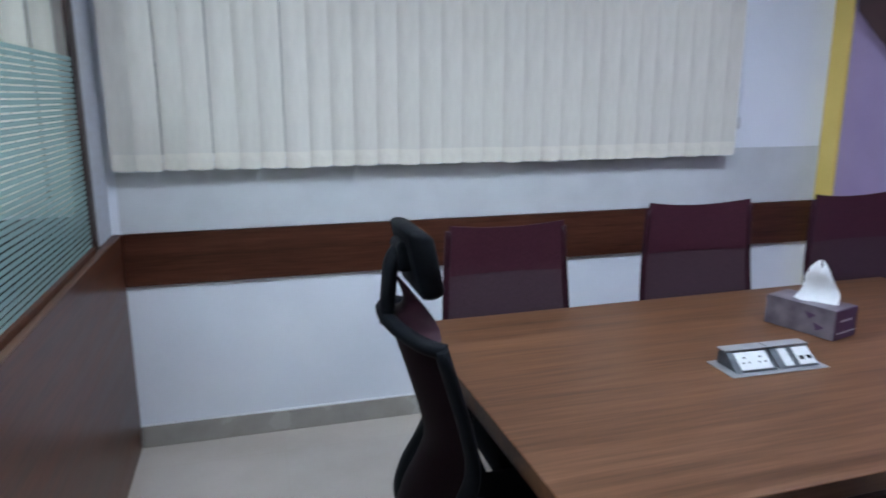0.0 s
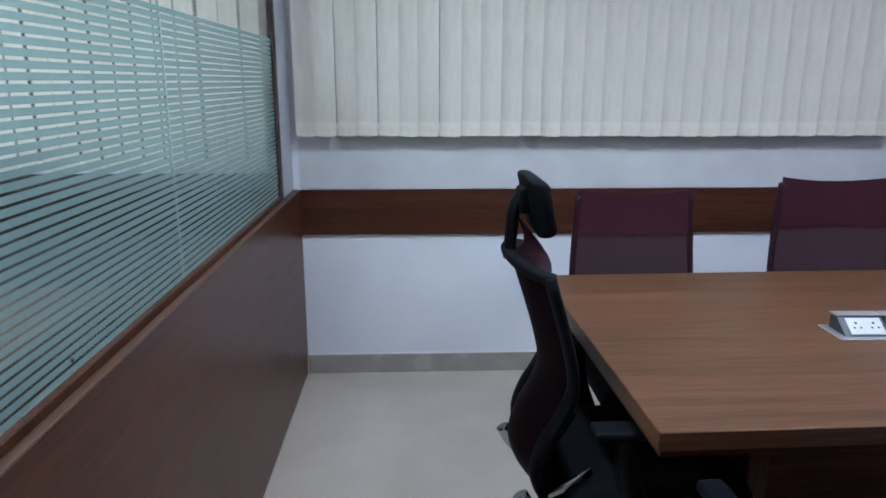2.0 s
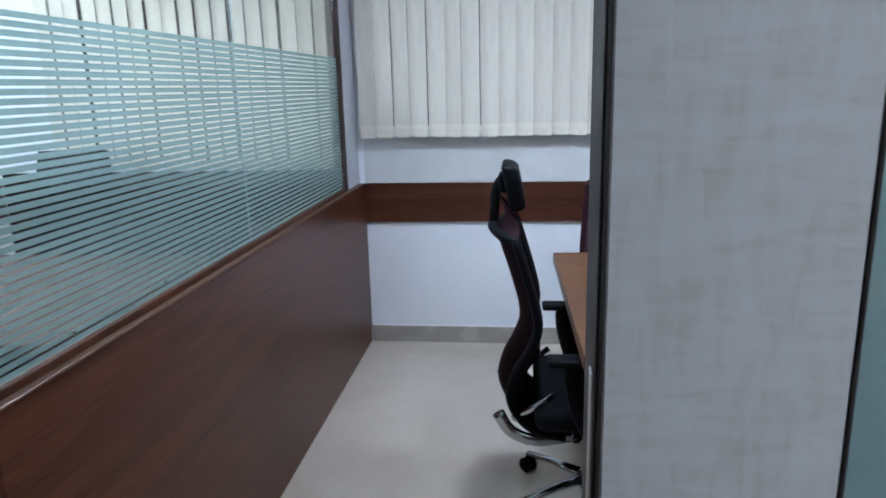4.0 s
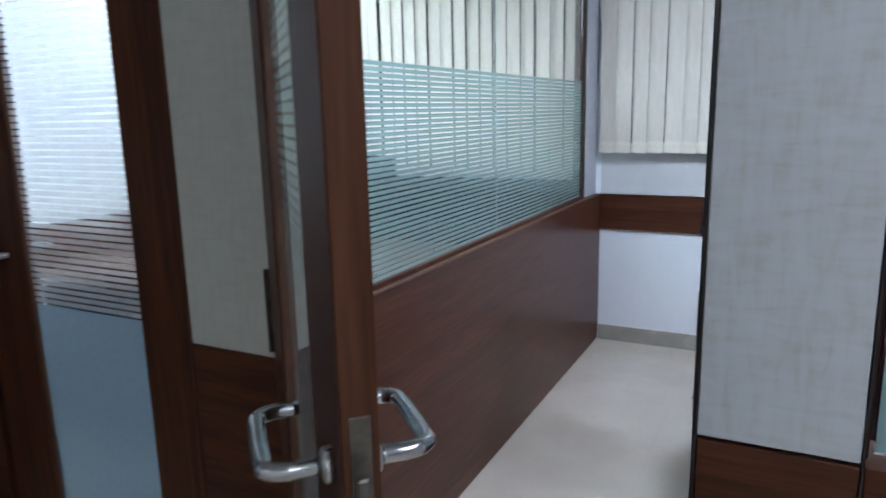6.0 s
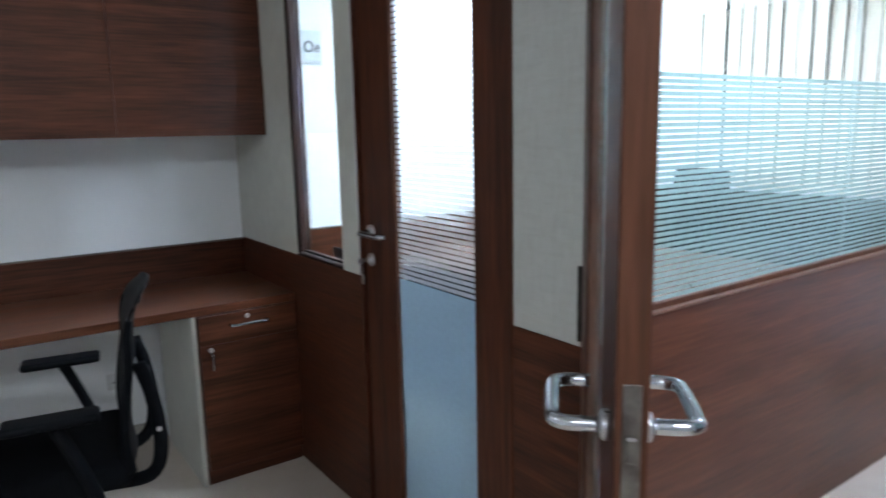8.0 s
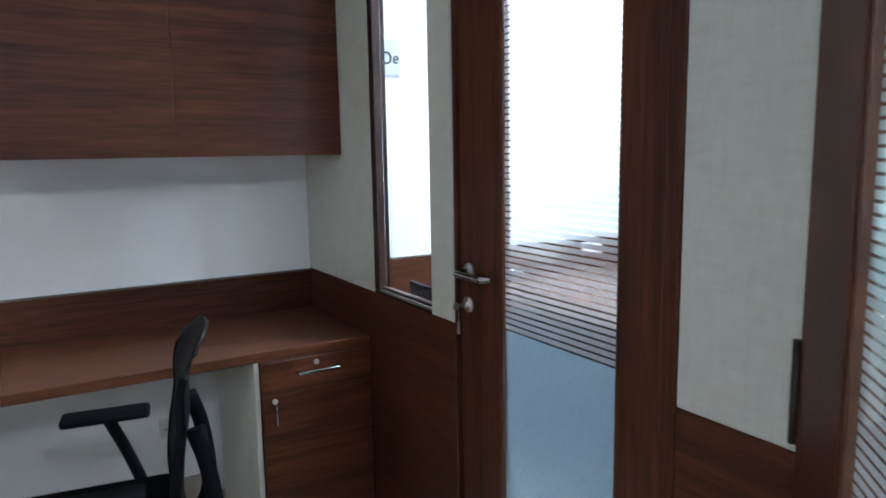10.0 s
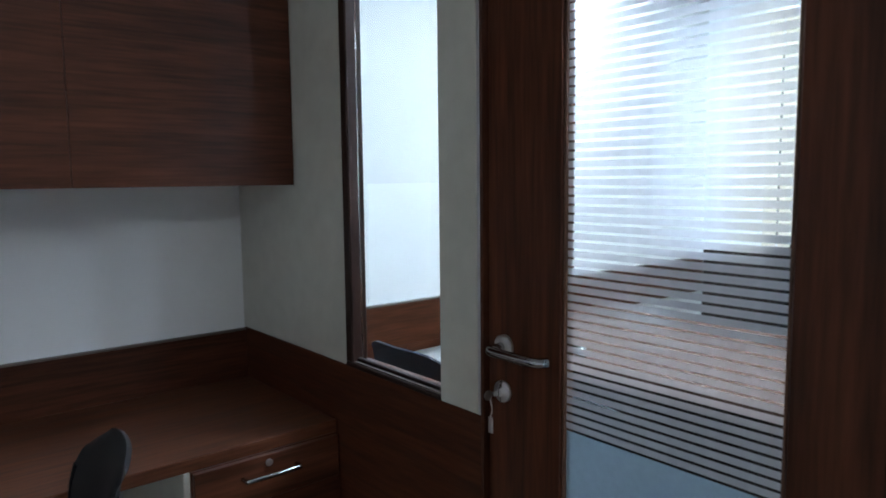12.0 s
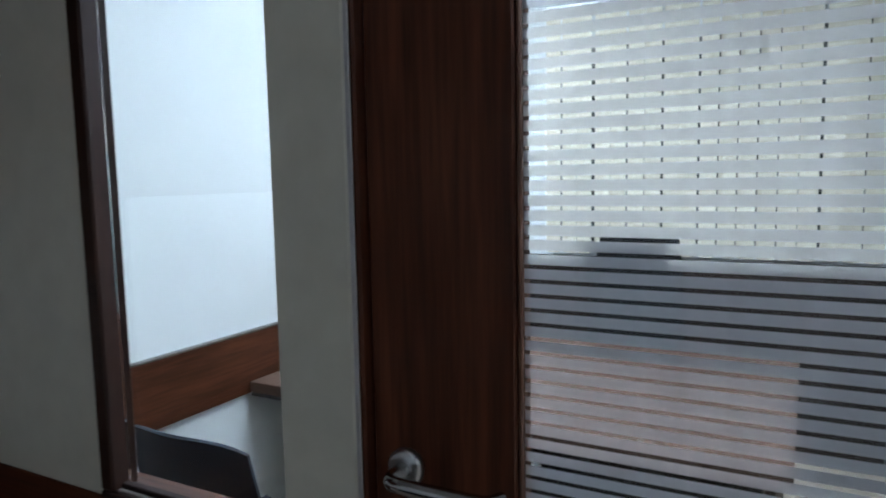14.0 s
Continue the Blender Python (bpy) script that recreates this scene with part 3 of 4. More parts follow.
def conference_door():
    ang = 44.5
    m = pose(X_PR + 0.012, -0.004, 0, 0, 0, -ang)
    w = thing("door_2", "half-open walnut door with striped frosted glass and chrome handles", "door", "structure", "", m)
    L, ya, yb = 0.846, -0.018, 0.020
    g0, g1 = 0.205, 0.640
    part("stile", slab(0.0, g0 - 0.001, ya, yb, 0.006, DOOR_H, 0.003), M_WOODZ, w)
    part("stile", slab(g1 + 0.001, L - 0.003, ya, yb, 0.006, DOOR_H, 0.003), M_WOODZ, w)
    part("edge_lipping", slab(L - 0.0025, L, ya + 0.001, yb - 0.001, 0.006, DOOR_H, 0.001), M_EDGE, w, "lighter brown lipping")
    part("rail", slab(g0, g1, ya, yb, 0.006, 0.12, 0.003), M_WOODX, w)
    part("rail", slab(g0, g1, ya, yb, DOOR_H - 0.11, DOOR_H, 0.003), M_WOODX, w)
    part("glazing_bead", slab(g0, g0 + 0.012, ya + 0.004, yb - 0.004, 0.121, DOOR_H - 0.111, 0.002), M_LIP, w)
    part("glazing_bead", slab(g1 - 0.008, g1, ya + 0.004, yb - 0.004, 0.121, DOOR_H - 0.111, 0.002), M_BEAD, w)
    g = part("pane", slab(g0 + 0.012, g1 - 0.008, -0.003, 0.003, 0.121, DOOR_H - 0.111, 0), M_GLASS, w, "clear glass pane")
    g.visible_shadow = False
    film_stripes(w, g1 - g0 - 0.021, 0.121, DOOR_H - 0.112, Matrix.Translation((g0 + 0.0125, 0.0045, 0)), "x", M_FILM_C, 0.998)
    # D-shaped return handles on both faces
    for s, y in ((-1, ya), (1, yb)):
        b = bmesh.new()
        lathe(b, [(rr, -h * s) for rr, h in ((0.019, 0), (0.019, 0.008), (0.016, 0.011), (0.012, 0.012))], (0.785, y, 1.135), "y", 24)
        part("rose", b, M_STEEL, w)
        b = bmesh.new()
        pts = [(0.785, y + s * 0.008, 1.135), (0.785, y + s * 0.045, 1.135), (0.778, y + s * 0.062, 1.135), (0.76, y + s * 0.068, 1.135), (0.665, y + s * 0.068, 1.135), (0.645, y + s * 0.062, 1.135), (0.637, y + s * 0.045, 1.135), (0.637, y + s * 0.016, 1.135)]
        tube(b, smooth_path(pts, 4), 0.0098, 16)
        part("handle", b, M_CHROME, w, "chrome D-shaped return handle")
        cylinder_lock(w, 0.785, 1.005, y, s * 0.02, False)
    b = slab(L + 0.0003, L + 0.0025, -0.010, 0.011, 0.94, 1.21, 0.0008)
    part("lock_plate", b, M_WORN, w, "worn steel lock plate")
    part("latch", slab(L + 0.0025, L + 0.010, -0.006, 0.006, 1.12, 1.15, 0.002), M_WORN, w)
    for z in (0.25, 1.08, 1.9):
        b = bmesh.new()
        lathe(b, [(0.007, -0.09), (0.007, 0.09)], (-0.006, ya - 0.004, z), "z", 12)
        add_box(b, -0.007, 0.002, ya - 0.006, ya + 0.02, z - 0.09, z + 0.09, 0.001)
        part("hinge", b, M_DARKMETAL, w, "dark butt hinge")
    # lining of the opening
    f = thing("door_frame", "dark walnut lining of the conference room doorway", "door frame", "structure")
    part("jamb", slab(X_PR + 0.0005, X_PR + 0.010, 0.022, T1 + 0.003, 0, DOOR_H + 0.04, 0.001), M_WOODZ, f)
    part("jamb", slab(X_RL - 0.003, X_RL - 0.0005, T0 + 0.003, T1 + 0.003, 0, DOOR_H + 0.04, 0.001), M_GASKET, f)
    part("head", slab(X_PR + 0.0005, X_RL - 0.0005, T0, T1 + 0.003, DOOR_H + 0.012, DOOR_H + 0.049, 0.001), M_WOODX, f)
    part("strike_plate", slab(X_RL - 0.0055, X_RL - 0.0032, 0.012, 0.034, 0.99, 1.20, 0.0008), M_STEEL, f)


conference_door()


# ---------------------------------------------------------------- blinds
def blind(x0, x1, z0, z1, y, label, seed, lean, jit, width=0.100, fabric=None):
    w = thing("vertical_blind", label, "blind")
    rnd = random.Random(seed)
    pitch = 0.092
    n = int((x1 - x0) / pitch)
    pitch = (x1 - x0 - 0.02) / n
    def slat_fn(z_lo, z_hi, amp):
        def fn(u, v):
            s = (u - 0.5) * width
            droop = 0.007 * (2 * u - 1) ** 4 * (1 - v) if z_hi < z1 else 0
            return Vector((s, 0.006 * math.cos(math.pi * (u - 0.5)) - 0.004 + amp * math.sin(math.pi * 2 * u) * 0.2, z_lo + droop + (z_hi - z_lo) * v))
        return fn
    body = bmesh.new()
    sheet(body, slat_fn(z0 + 0.066, z1, 0.004), 6, 1, 0.0012)
    body = to_mesh("slat", body, fabric or M_BLIND)
    hem = bmesh.new()
    sheet(hem, slat_fn(z0, z0 + 0.068, 0.004), 10, 2, 0.0020)
    hem = to_mesh("hem", hem, fabric or M_HEM)
    for i in range(n):
        tilt = -lean + rnd.uniform(-jit, jit) - (rnd.uniform(1.2, 2.6) * jit if rnd.random() < 0.2 else 0)
        m = pose(x0 + 0.045 + i * pitch + rnd.uniform(-0.004, 0.004), y + rnd.uniform(-0.003, 0.003), rnd.uniform(-0.003, 0.003), rnd.uniform(-0.12, 0.12), rnd.uniform(-0.1, 0.1), tilt)
        s = new("slat", body)
        s.parent, s.matrix_basis = w, m
        h = new("hem", hem)
        h.parent = s
    part("head_rail", slab(x0, x1, y - 0.025, y + 0.025, z1, z1 + 0.04, 0.003), M_ALU, w)
    b = bmesh.new()
    pts = [(x0 + 0.02 + k * (x1 - x0 - 0.04) / 60, y + 0.046, z0 + 0.012 + 0.004 * math.sin(k * 2.4)) for k in range(61)]
    tube(b, pts, 0.0014, 5)
    part("bottom_chain", b, M_CHAIN, w)
    return w


blind(0.012, 2.86, 1.214, 2.42, YF - 0.085, "closed cream fabric vertical blind hanging on the window wall", 3, 12, 4)
blind(-1.826, -0.11, 1.06, 2.42, YF - 0.085, "closed cream fabric vertical blind in the lit cabin", 8, 7.0, 1.6, 0.0895, M_BLINDWARM)
# cord weight beside the blind
b = bmesh.new()
lathe(b, [(0.004, 0.03), (0.007, 0.025), (0.008, -0.02), (0.005, -0.03)], (2.905, YF - 0.03, 1.37), "z", 10)
tube(b, [(2.905, YF - 0.03, 1.40), (2.906, YF - 0.03, 2.4)], 0.0012, 5)
whole("blind_cord", b, M_CHAIN, "thin white blind cord with a plastic weight", "cord")


# ---------------------------------------------------------------- ceiling lamps
def ceiling_light(x, y, mat, label, s=0.6):
    w = thing("ceiling_light", label, "ceiling light", "", "ceiling lights", pose(x, y, H))
    fr = bmesh.new()
    for q in ((-s / 2, s / 2, -s / 2, -s / 2 + 0.02), (-s / 2, s / 2, s / 2 - 0.02, s / 2), (-s / 2, -s / 2 + 0.02, -s / 2 + 0.02, s / 2 - 0.02), (s / 2 - 0.02, s / 2, -s / 2 + 0.02, s / 2 - 0.02)):
        add_box(fr, *q, -0.020, -0.0005)
    part("frame", fr, M_ALU, w)
    part("diffuser", slab(-s / 2 + 0.0205, s / 2 - 0.0205, -s / 2 + 0.0205, s / 2 - 0.0205, -0.015, -0.001, 0), mat, w)


for x in (0.95, 2.45):
    for y in (1.55,):
        ceiling_light(x, y, M_LAMP_CONF, "small square white LED panel in the conference room ceiling", 0.24)
for x, y in ((-1.0, 0.95), (-1.92, 2.05)):
    ceiling_light(x, y, M_LAMP_ROOM, "square white LED panel in the cabin ceiling")
ceiling_light(2.0, -2.0, M_LAMP_HALL, "square LED panel in the hall ceiling")
# added unseen panel, a weak fill towards the desk
ceiling_light(-0.4, -2.9, M_FILL_HALL, "added unseen ceiling panel that weakly fills the desk side of the hall")
# unseen panel added to brighten the right pier beside the doorway
ceiling_light(2.15, -0.82, M_FILL_PIER, "added unseen ceiling panel that brightens the right pier")


# ---------------------------------------------------------------- chairs
def star_base(w, metal, turn=20):
    """Five-star base with castors and gas lift."""
    b = bmesh.new()
    lathe(b, [(0.035, 0.07), (0.04, 0.08), (0.038, 0.13), (0.028, 0.14)], (0, 0, 0), "z", 18)
    hub = part("base_hub", b, metal, w)
    for k in range(5):
        a = radians(72 * k + turn)
        d = Vector((math.cos(a), math.sin(a), 0))
        b = bmesh.new()
        tube(b, [d * 0.03 + Vector((0, 0, 0.11)), d * 0.15 + Vector((0, 0, 0.10)), d * 0.30 + Vector((0, 0, 0.075))], 0.024, 10, 0.6, True, 0.015)
        leg = part("leg", b, metal, w)
        c = bmesh.new()
        s = Vector((-d.y, d.x, 0))
        o = d * 0.30
        for sg in (-1, 1):
            rot = s.to_track_quat("Z", "Y").to_matrix()
            ring = [(0.010, 0.004), (0.026, 0.005), (0.029, 0.010), (0.029, 0.020), (0.024, 0.025), (0.008, 0.026)]
            rings = [[c.verts.new(o + Vector((0, 0, 0.029)) + rot @ Vector((r * math.cos(t), r * math.sin(t), h * sg))) for t in (2 * math.pi * j / 16 for j in range(16))] for r, h in ring]
            for p, q in zip(rings, rings[1:]):
                for j in range(16):
                    f = c.faces.new((p[j], p[(j + 1) % 16], q[(j + 1) % 16], q[j]))
                    f.smooth = True
            c.faces.new(rings[-1])
        add_box(c, o.x - 0.008, o.x + 0.008, o.y - 0.008, o.y + 0.008, 0.03, 0.075, 0.002)
        bmesh.ops.recalc_face_normals(c, faces=c.faces)
        part("castor", c, M_BLACK, w, "black twin-wheel castor")
    b = bmesh.new()
    lathe(b, [(0.026, 0.13), (0.026, 0.24), (0.015, 0.241), (0.015, 0.36)], (0, 0, 0), "z", 16)
    part("gas_lift", b, M_CHROME if metal is M_CHROME else M_BLACK, w)


def cushion(x0, x1, y0, y1, z0, z1, r=0.03):
    b = bmesh.new()
    add_box(b, x0, x1, y0, y1, z0, z1, r, 4)
    for f in b.faces:
        f.smooth = True
    return b


def executive_chair(m):
    """Faces +x."""
    w = thing("office_chair", "high-back black office chair with headrest and dark maroon mesh", "chair", "", "", m)
    star_base(w, M_CHROME, 64)
    part("seat", cushion(-0.20, 0.27, -0.25, 0.25, 0.40, 0.48, 0.035), M_BLACKFAB, w)
    part("mechanism", slab(-0.10, 0.09, -0.07, 0.07, 0.335, 0.398, 0.012, 2), M_BLACK, w)
    prof = [(-0.10, 0.36), (-0.19, 0.378), (-0.250, 0.425), (-0.280, 0.495), (-0.260, 0.575), (-0.218, 0.650), (-0.192, 0.725), (-0.208, 0.83), (-0.262, 1.015)]
    path = smooth_path([(x, 0, z) for x, z in prof], 5)
    for s in (-1, 1):
        b = bmesh.new()
        tube(b, [p + Vector((0, s * 0.172, 0)) for p in path], 0.033, 14, 0.45)
        part("side_rail", b, M_BLACK, w, "black curved back rail")
    def fn(u, v):
        k = v * (len(path) - 1)
        i = min(int(k), len(path) - 2)
        p = path[i].lerp(path[i + 1], k - i)
        y = (u - 0.5) * 0.33
        return Vector((p.x + 0.014 - (0.045 + 0.035 * v) * (1 - (2 * u - 1) ** 2), y, p.z))
    b = bmesh.new()
    sheet(b, fn, 12, 30, 0.004)
    part("backrest", b, M_MAROONDARK, w, "dark maroon mesh back")
    b = bmesh.new()
    def shell(u, v):
        p = path[int(v * 26)]
        return Vector((p.x + 0.018 + 0.10 * (1 - v) * (1 - (2 * u - 1) ** 2) * 0.3, (u - 0.5) * 0.355, p.z))
    sheet(b, shell, 10, 26, 0.012)
    part("lumbar_shell", b, M_BLACKFAB, w, "black padded lower back")
    b = bmesh.new()
    arc = [(-0.250, -0.172, 1.005), (-0.292, -0.155, 1.018), (-0.326, -0.085, 1.030), (-0.336, 0, 1.034), (-0.326, 0.085, 1.030), (-0.292, 0.155, 1.018), (-0.250, 0.172, 1.005)]
    tube(b, smooth_path(arc, 5), 0.019, 12, 0.85)
    part("top_rail", b, M_BLACK, w, "black curved top rail")
    b = bmesh.new()
    def mm(u, v):
        a = (u - 0.5) * 2
        foot = Vector((-0.335 + 0.080 * a * a, a * 0.155, 1.032 - 0.020 * a * a))
        tip = Vector((-0.312, a * 0.035, 1.125))
        p = foot.lerp(tip, v)
        return p + Vector((0.030 * math.sin(math.pi * v), 0, -0.018 * math.sin(math.pi * v)))
    sheet(b, mm, 12, 6, 0.004)
    part("upper_mesh", b, M_MAROONFRAME, w, "maroon mesh flap")
    b = bmesh.new()
    tube(b, smooth_path([(-0.336, 0, 1.02), (-0.332, 0, 1.09), (-0.322, 0, 1.16), (-0.292, 0, 1.195)], 5), 0.016, 10, 2.2)
    part("headrest_post", b, M_BLACK, w)
    part("headrest_bracket", slab(-0.318, -0.272, -0.045, 0.045, 1.140, 1.205, 0.010, 2), M_BLACK, w)
    b = bmesh.new()
    add_box(b, -0.024, 0.024, -0.112, 0.112, -0.075, 0.075, 0.020, 4)
    for v in b.verts:
        k = v.co.z / 0.075
        v.co.x += 0.012 * (v.co.y / 0.112) ** 2 - 0.014 * k - 0.016 * max(k, 0) ** 2 - 0.012 * min(k, 0) ** 2
        v.co.x += (0.008 if v.co.x > 0 else 0) * (1 - k * k)
        v.co.y *= 1 - 0.12 * k * k
        v.co += Vector((-0.270, 0, 1.163))
    for f in b.faces:
        f.smooth = True
    part("headrest", b, M_BLACK, w, "black curved headrest")
    for s in (-1, 1):
        b = bmesh.new()
        tube(b, smooth_path([(-0.02, s * 0.24, 0.40), (-0.06, s * 0.262, 0.50), (-0.08, s * 0.27, 0.59), (-0.08, s * 0.27, 0.650)], 5), 0.022, 10, 1.6)
        part("arm_post", b, M_BLACK, w)
        part("arm_pad", cushion(-0.165, 0.04, s * 0.27 - 0.035, s * 0.27 + 0.035, 0.650, 0.673, 0.010), M_BLACK, w)
        b = bmesh.new()
        tube(b, smooth_path([(-0.318, s * 0.18, 0.44), (-0.275, s * 0.18, 0.375), (-0.19, s * 0.18, 0.345), (-0.06, s * 0.12, 0.335)], 5), 0.013, 10, 1.6)
        part("bracket", b, M_CHROME, w, "chrome back bracket")
        b = bmesh.new()
        tube(b, [(-0.270, s * 0.194, 0.425), (-0.14, s * 0.205, 0.515)], 0.006, 8, 2.0)
        part("trim", b, M_CHROME, w, "chrome trim strip")
        for z, x in ((0.62, -0.250), (0.56, -0.285), (0.50, -0.298)):
            b = bmesh.new()
            lathe(b, [(0.005, -0.002), (0.005, 0.002)], (x + 0.018, s * 0.191, z), "y", 8)
            part("bolt", b, M_STEEL, w)
    return w


executive_chair(pose(1.133, 1.61, 0, 0, 0, 0))


def mesh_chair(m, top, label):
    """Mesh-back meeting chair; faces +y, back at -y."""
    w = thing("meeting_chair", label, "chair", "", "chairs round the table", m)
    star_base(w, M_BLACK)
    part("seat", cushion(-0.24, 0.24, -0.20, 0.27, 0.41, 0.48, 0.03), M_BLACKFAB, w)
    part("mechanism", slab(-0.08, 0.08, -0.10, 0.08, 0.34, 0.409, 0.01, 2), M_BLACK, w)
    def width(v):
        return 0.25 - 0.033 * v
    def back(v):
        return -0.205 - 0.085 * v - 0.03 * math.sin(math.pi * v)
    zl, zm = 0.46, 0.46 + (top - 0.46) * 0.74
    def fn(v0, v1):
        def f(u, v):
            vv = v0 + (v1 - v0) * v
            a = (u - 0.5) * 2
            droop = 0.020 * (1 - a * a) * max(vv - 0.8, 0) / 0.2
            return Vector((a * width(vv), back(vv) - 0.028 * (1 - a * a), zl + (top - zl) * vv - droop))
        return f
    b = bmesh.new()
    sheet(b, fn(0.0, 0.70), 12, 10, 0.003)
    part("backrest", b, M_MAROONTHIN, w, "thin maroon mesh lower back")
    b = bmesh.new()
    sheet(b, fn(0.695, 1.0), 12, 6, 0.006)
    part("back_sleeve", b, M_MAROONMESH, w, "double maroon mesh upper back")
    for s in (-1, 1):
        b = bmesh.new()
        tube(b, smooth_path([(s * width(v), back(v), zl + (top - zl) * v) for v in (0, 0.25, 0.5, 0.75, 0.965)], 4), 0.012, 10, 0.8)
        part("back_rail", b, M_MAROONFRAME, w)
        b = bmesh.new()
        tube(b, smooth_path([(s * 0.24, -0.02, 0.42), (s * 0.285, 0.0, 0.50), (s * 0.285, 0.0, 0.63)], 5), 0.014, 10)
        part("arm_post", b, M_BLACK, w)
        part("arm_pad", cushion(s * 0.285 - 0.03, s * 0.285 + 0.03, -0.12, 0.13, 0.63, 0.66, 0.012), M_BLACK, w)
    b = bmesh.new()
    tube(b, smooth_path([(0, -0.06, 0.38), (0, -0.22, 0.38), (0, -0.275, 0.45), (0, -0.28, 0.60)], 5), 0.02, 10, 1.6)
    part("back_spine", b, M_BLACK, w)
    return w


LAB = "maroon mesh-back meeting chair pushed in at the table"
mesh_chair(pose(1.398, 2.16, 0, 0, 0, 180), 1.064, LAB)
mesh_chair(pose(2.180, 2.16, 0, 0, 0, 178), 1.110, "tall maroon mesh-back meeting chair pushed in at the table")
mesh_chair(pose(2.95, 2.16, 0, 0, 0, 182), 1.115, "maroon mesh-back meeting chair near the lilac wall")
mesh_chair(pose(1.455, 1.03, 0, 0, 0, 3), 1.09, "maroon mesh-back meeting chair on the doorway side")


# ---------------------------------------------------------------- conference table
def conference_table():
    w = thing("conference_table", "long teak laminate conference table with a thick edge", "table", "", "", pose(1.060, 1.165, 0, 0, 0, 1.4))
    x0, x1, y0, y1, z = 0.0, 2.05, 0.0, 1.20, 0.752
    part("tabletop", slab(x0, x1, y0, y1, z - 0.045, z, 0.003, 2), M_TABLE, w)
    part("edge_band", slab(x0 + 0.006, x1 - 0.006, y0 + 0.006, y1 - 0.006, z - 0.060, z - 0.0455, 0.001), M_BAND, w)
    for x in (x0 + 0.35, x1 - 0.40):
        part("leg_panel", slab(x, x + 0.05, y0 + 0.25, y1 - 0.25, 0.0, z - 0.061, 0.003), M_WOODZ, w)
    part("modesty_panel", slab(x0 + 0.401, x1 - 0.401, (y0 + y1) / 2 - 0.015, (y0 + y1) / 2 + 0.015, 0.12, z - 0.062, 0.003), M_WOODX, w)


conference_table()
TZ = 0.752


def socket_box():
    w = thing("socket_box", "grey aluminium pop-up socket box set in the tabletop", "socket box", "", "", pose(1.918, 1.720, TZ, 0, 0, -1.5) @ Matrix.Diagonal((0.95, 0.95, 0.84, 1)))
    part("plate", slab(-0.165, 0.165, -0.062, 0.068, 0.0, 0.004, 0.0015), M_ALU, w)
    def wedge(xa, xb):
        b = bmesh.new()
        pr = [(-0.045, 0.004), (0.050, 0.004), (0.050, 0.048), (0.032, 0.056), (0.020, 0.056)]
        va = [b.verts.new((xa, y, z)) for y, z in pr]
        vb = [b.verts.new((xb, y, z)) for y, z in pr]
        b.faces.new(va[::-1])
        b.faces.new(vb)
        for k in range(len(pr)):
            b.faces.new((va[k], va[(k + 1) % len(pr)], vb[(k + 1) % len(pr)], vb[k]))
        bmesh.ops.recalc_face_normals(b, faces=b.faces)
        bmesh.ops.bevel(b, geom=b.edges[:], offset=0.0015, segments=1, affect="EDGES")
        return b
    part("housing", wedge(-0.140, 0.000), M_GREYDARK, w, "dark grey housing")
    part("housing", wedge(0.008, 0.145), M_GREYDARK, w, "dark grey housing")
    part("lid", slab(-0.142, 0.002, 0.016, 0.056, 0.0565, 0.060, 0.001), M_ALU, w)
    part("lid_edge", slab(-0.142, 0.002, 0.0125, 0.0155, 0.0562, 0.0604, 0.0008), M_STEEL, w, "bright steel lid edge")
    part("lid_edge", slab(0.006, 0.147, 0.0125, 0.0155, 0.0562, 0.0604, 0.0008), M_STEEL, w, "bright steel lid edge")
    part("lid", slab(0.006, 0.147, 0.016, 0.056, 0.0565, 0.060, 0.001), M_ALU, w)
    # tilted white face plates with sockets
    slope = math.degrees(math.atan2(0.052, 0.065))
    def face(name, xa, xb, mat, parent=w):
        m = pose((xa + xb) / 2, -0.0135, 0.0307, slope, 0, 0)
        hw = (xb - xa) / 2
        ob = part(name, slab(-hw, hw, -0.033, 0.031, 0, 0.0035, 0.001), mat, parent)
        ob.matrix_basis = m
        return ob, hw
    f, hw = face("socket_plate", -0.120, -0.012, M_CHAIN)
    for cx in (-0.027, 0.027):
        for dx, dy, r in ((0, 0.010, 0.0042), (-0.010, -0.008, 0.0035), (0.010, -0.008, 0.0035)):
            b = bmesh.new()
            lathe(b, [(r, 0.0036), (r, 0.0042)], (cx + dx, dy, 0), "z", 10)
            part("socket_hole", b, M_BLACK, f)
    face("blank_plate", 0.030, 0.060, M_CHAIN)
    f, hw = face("network_plate", 0.082, 0.138, M_CHAIN)
    for cx in (-0.013, 0.013):
        part("port", slab(cx - 0.008, cx + 0.008, -0.016, -0.002, 0.0036, 0.0043, 0.0002), M_BLACK, f)


socket_box()


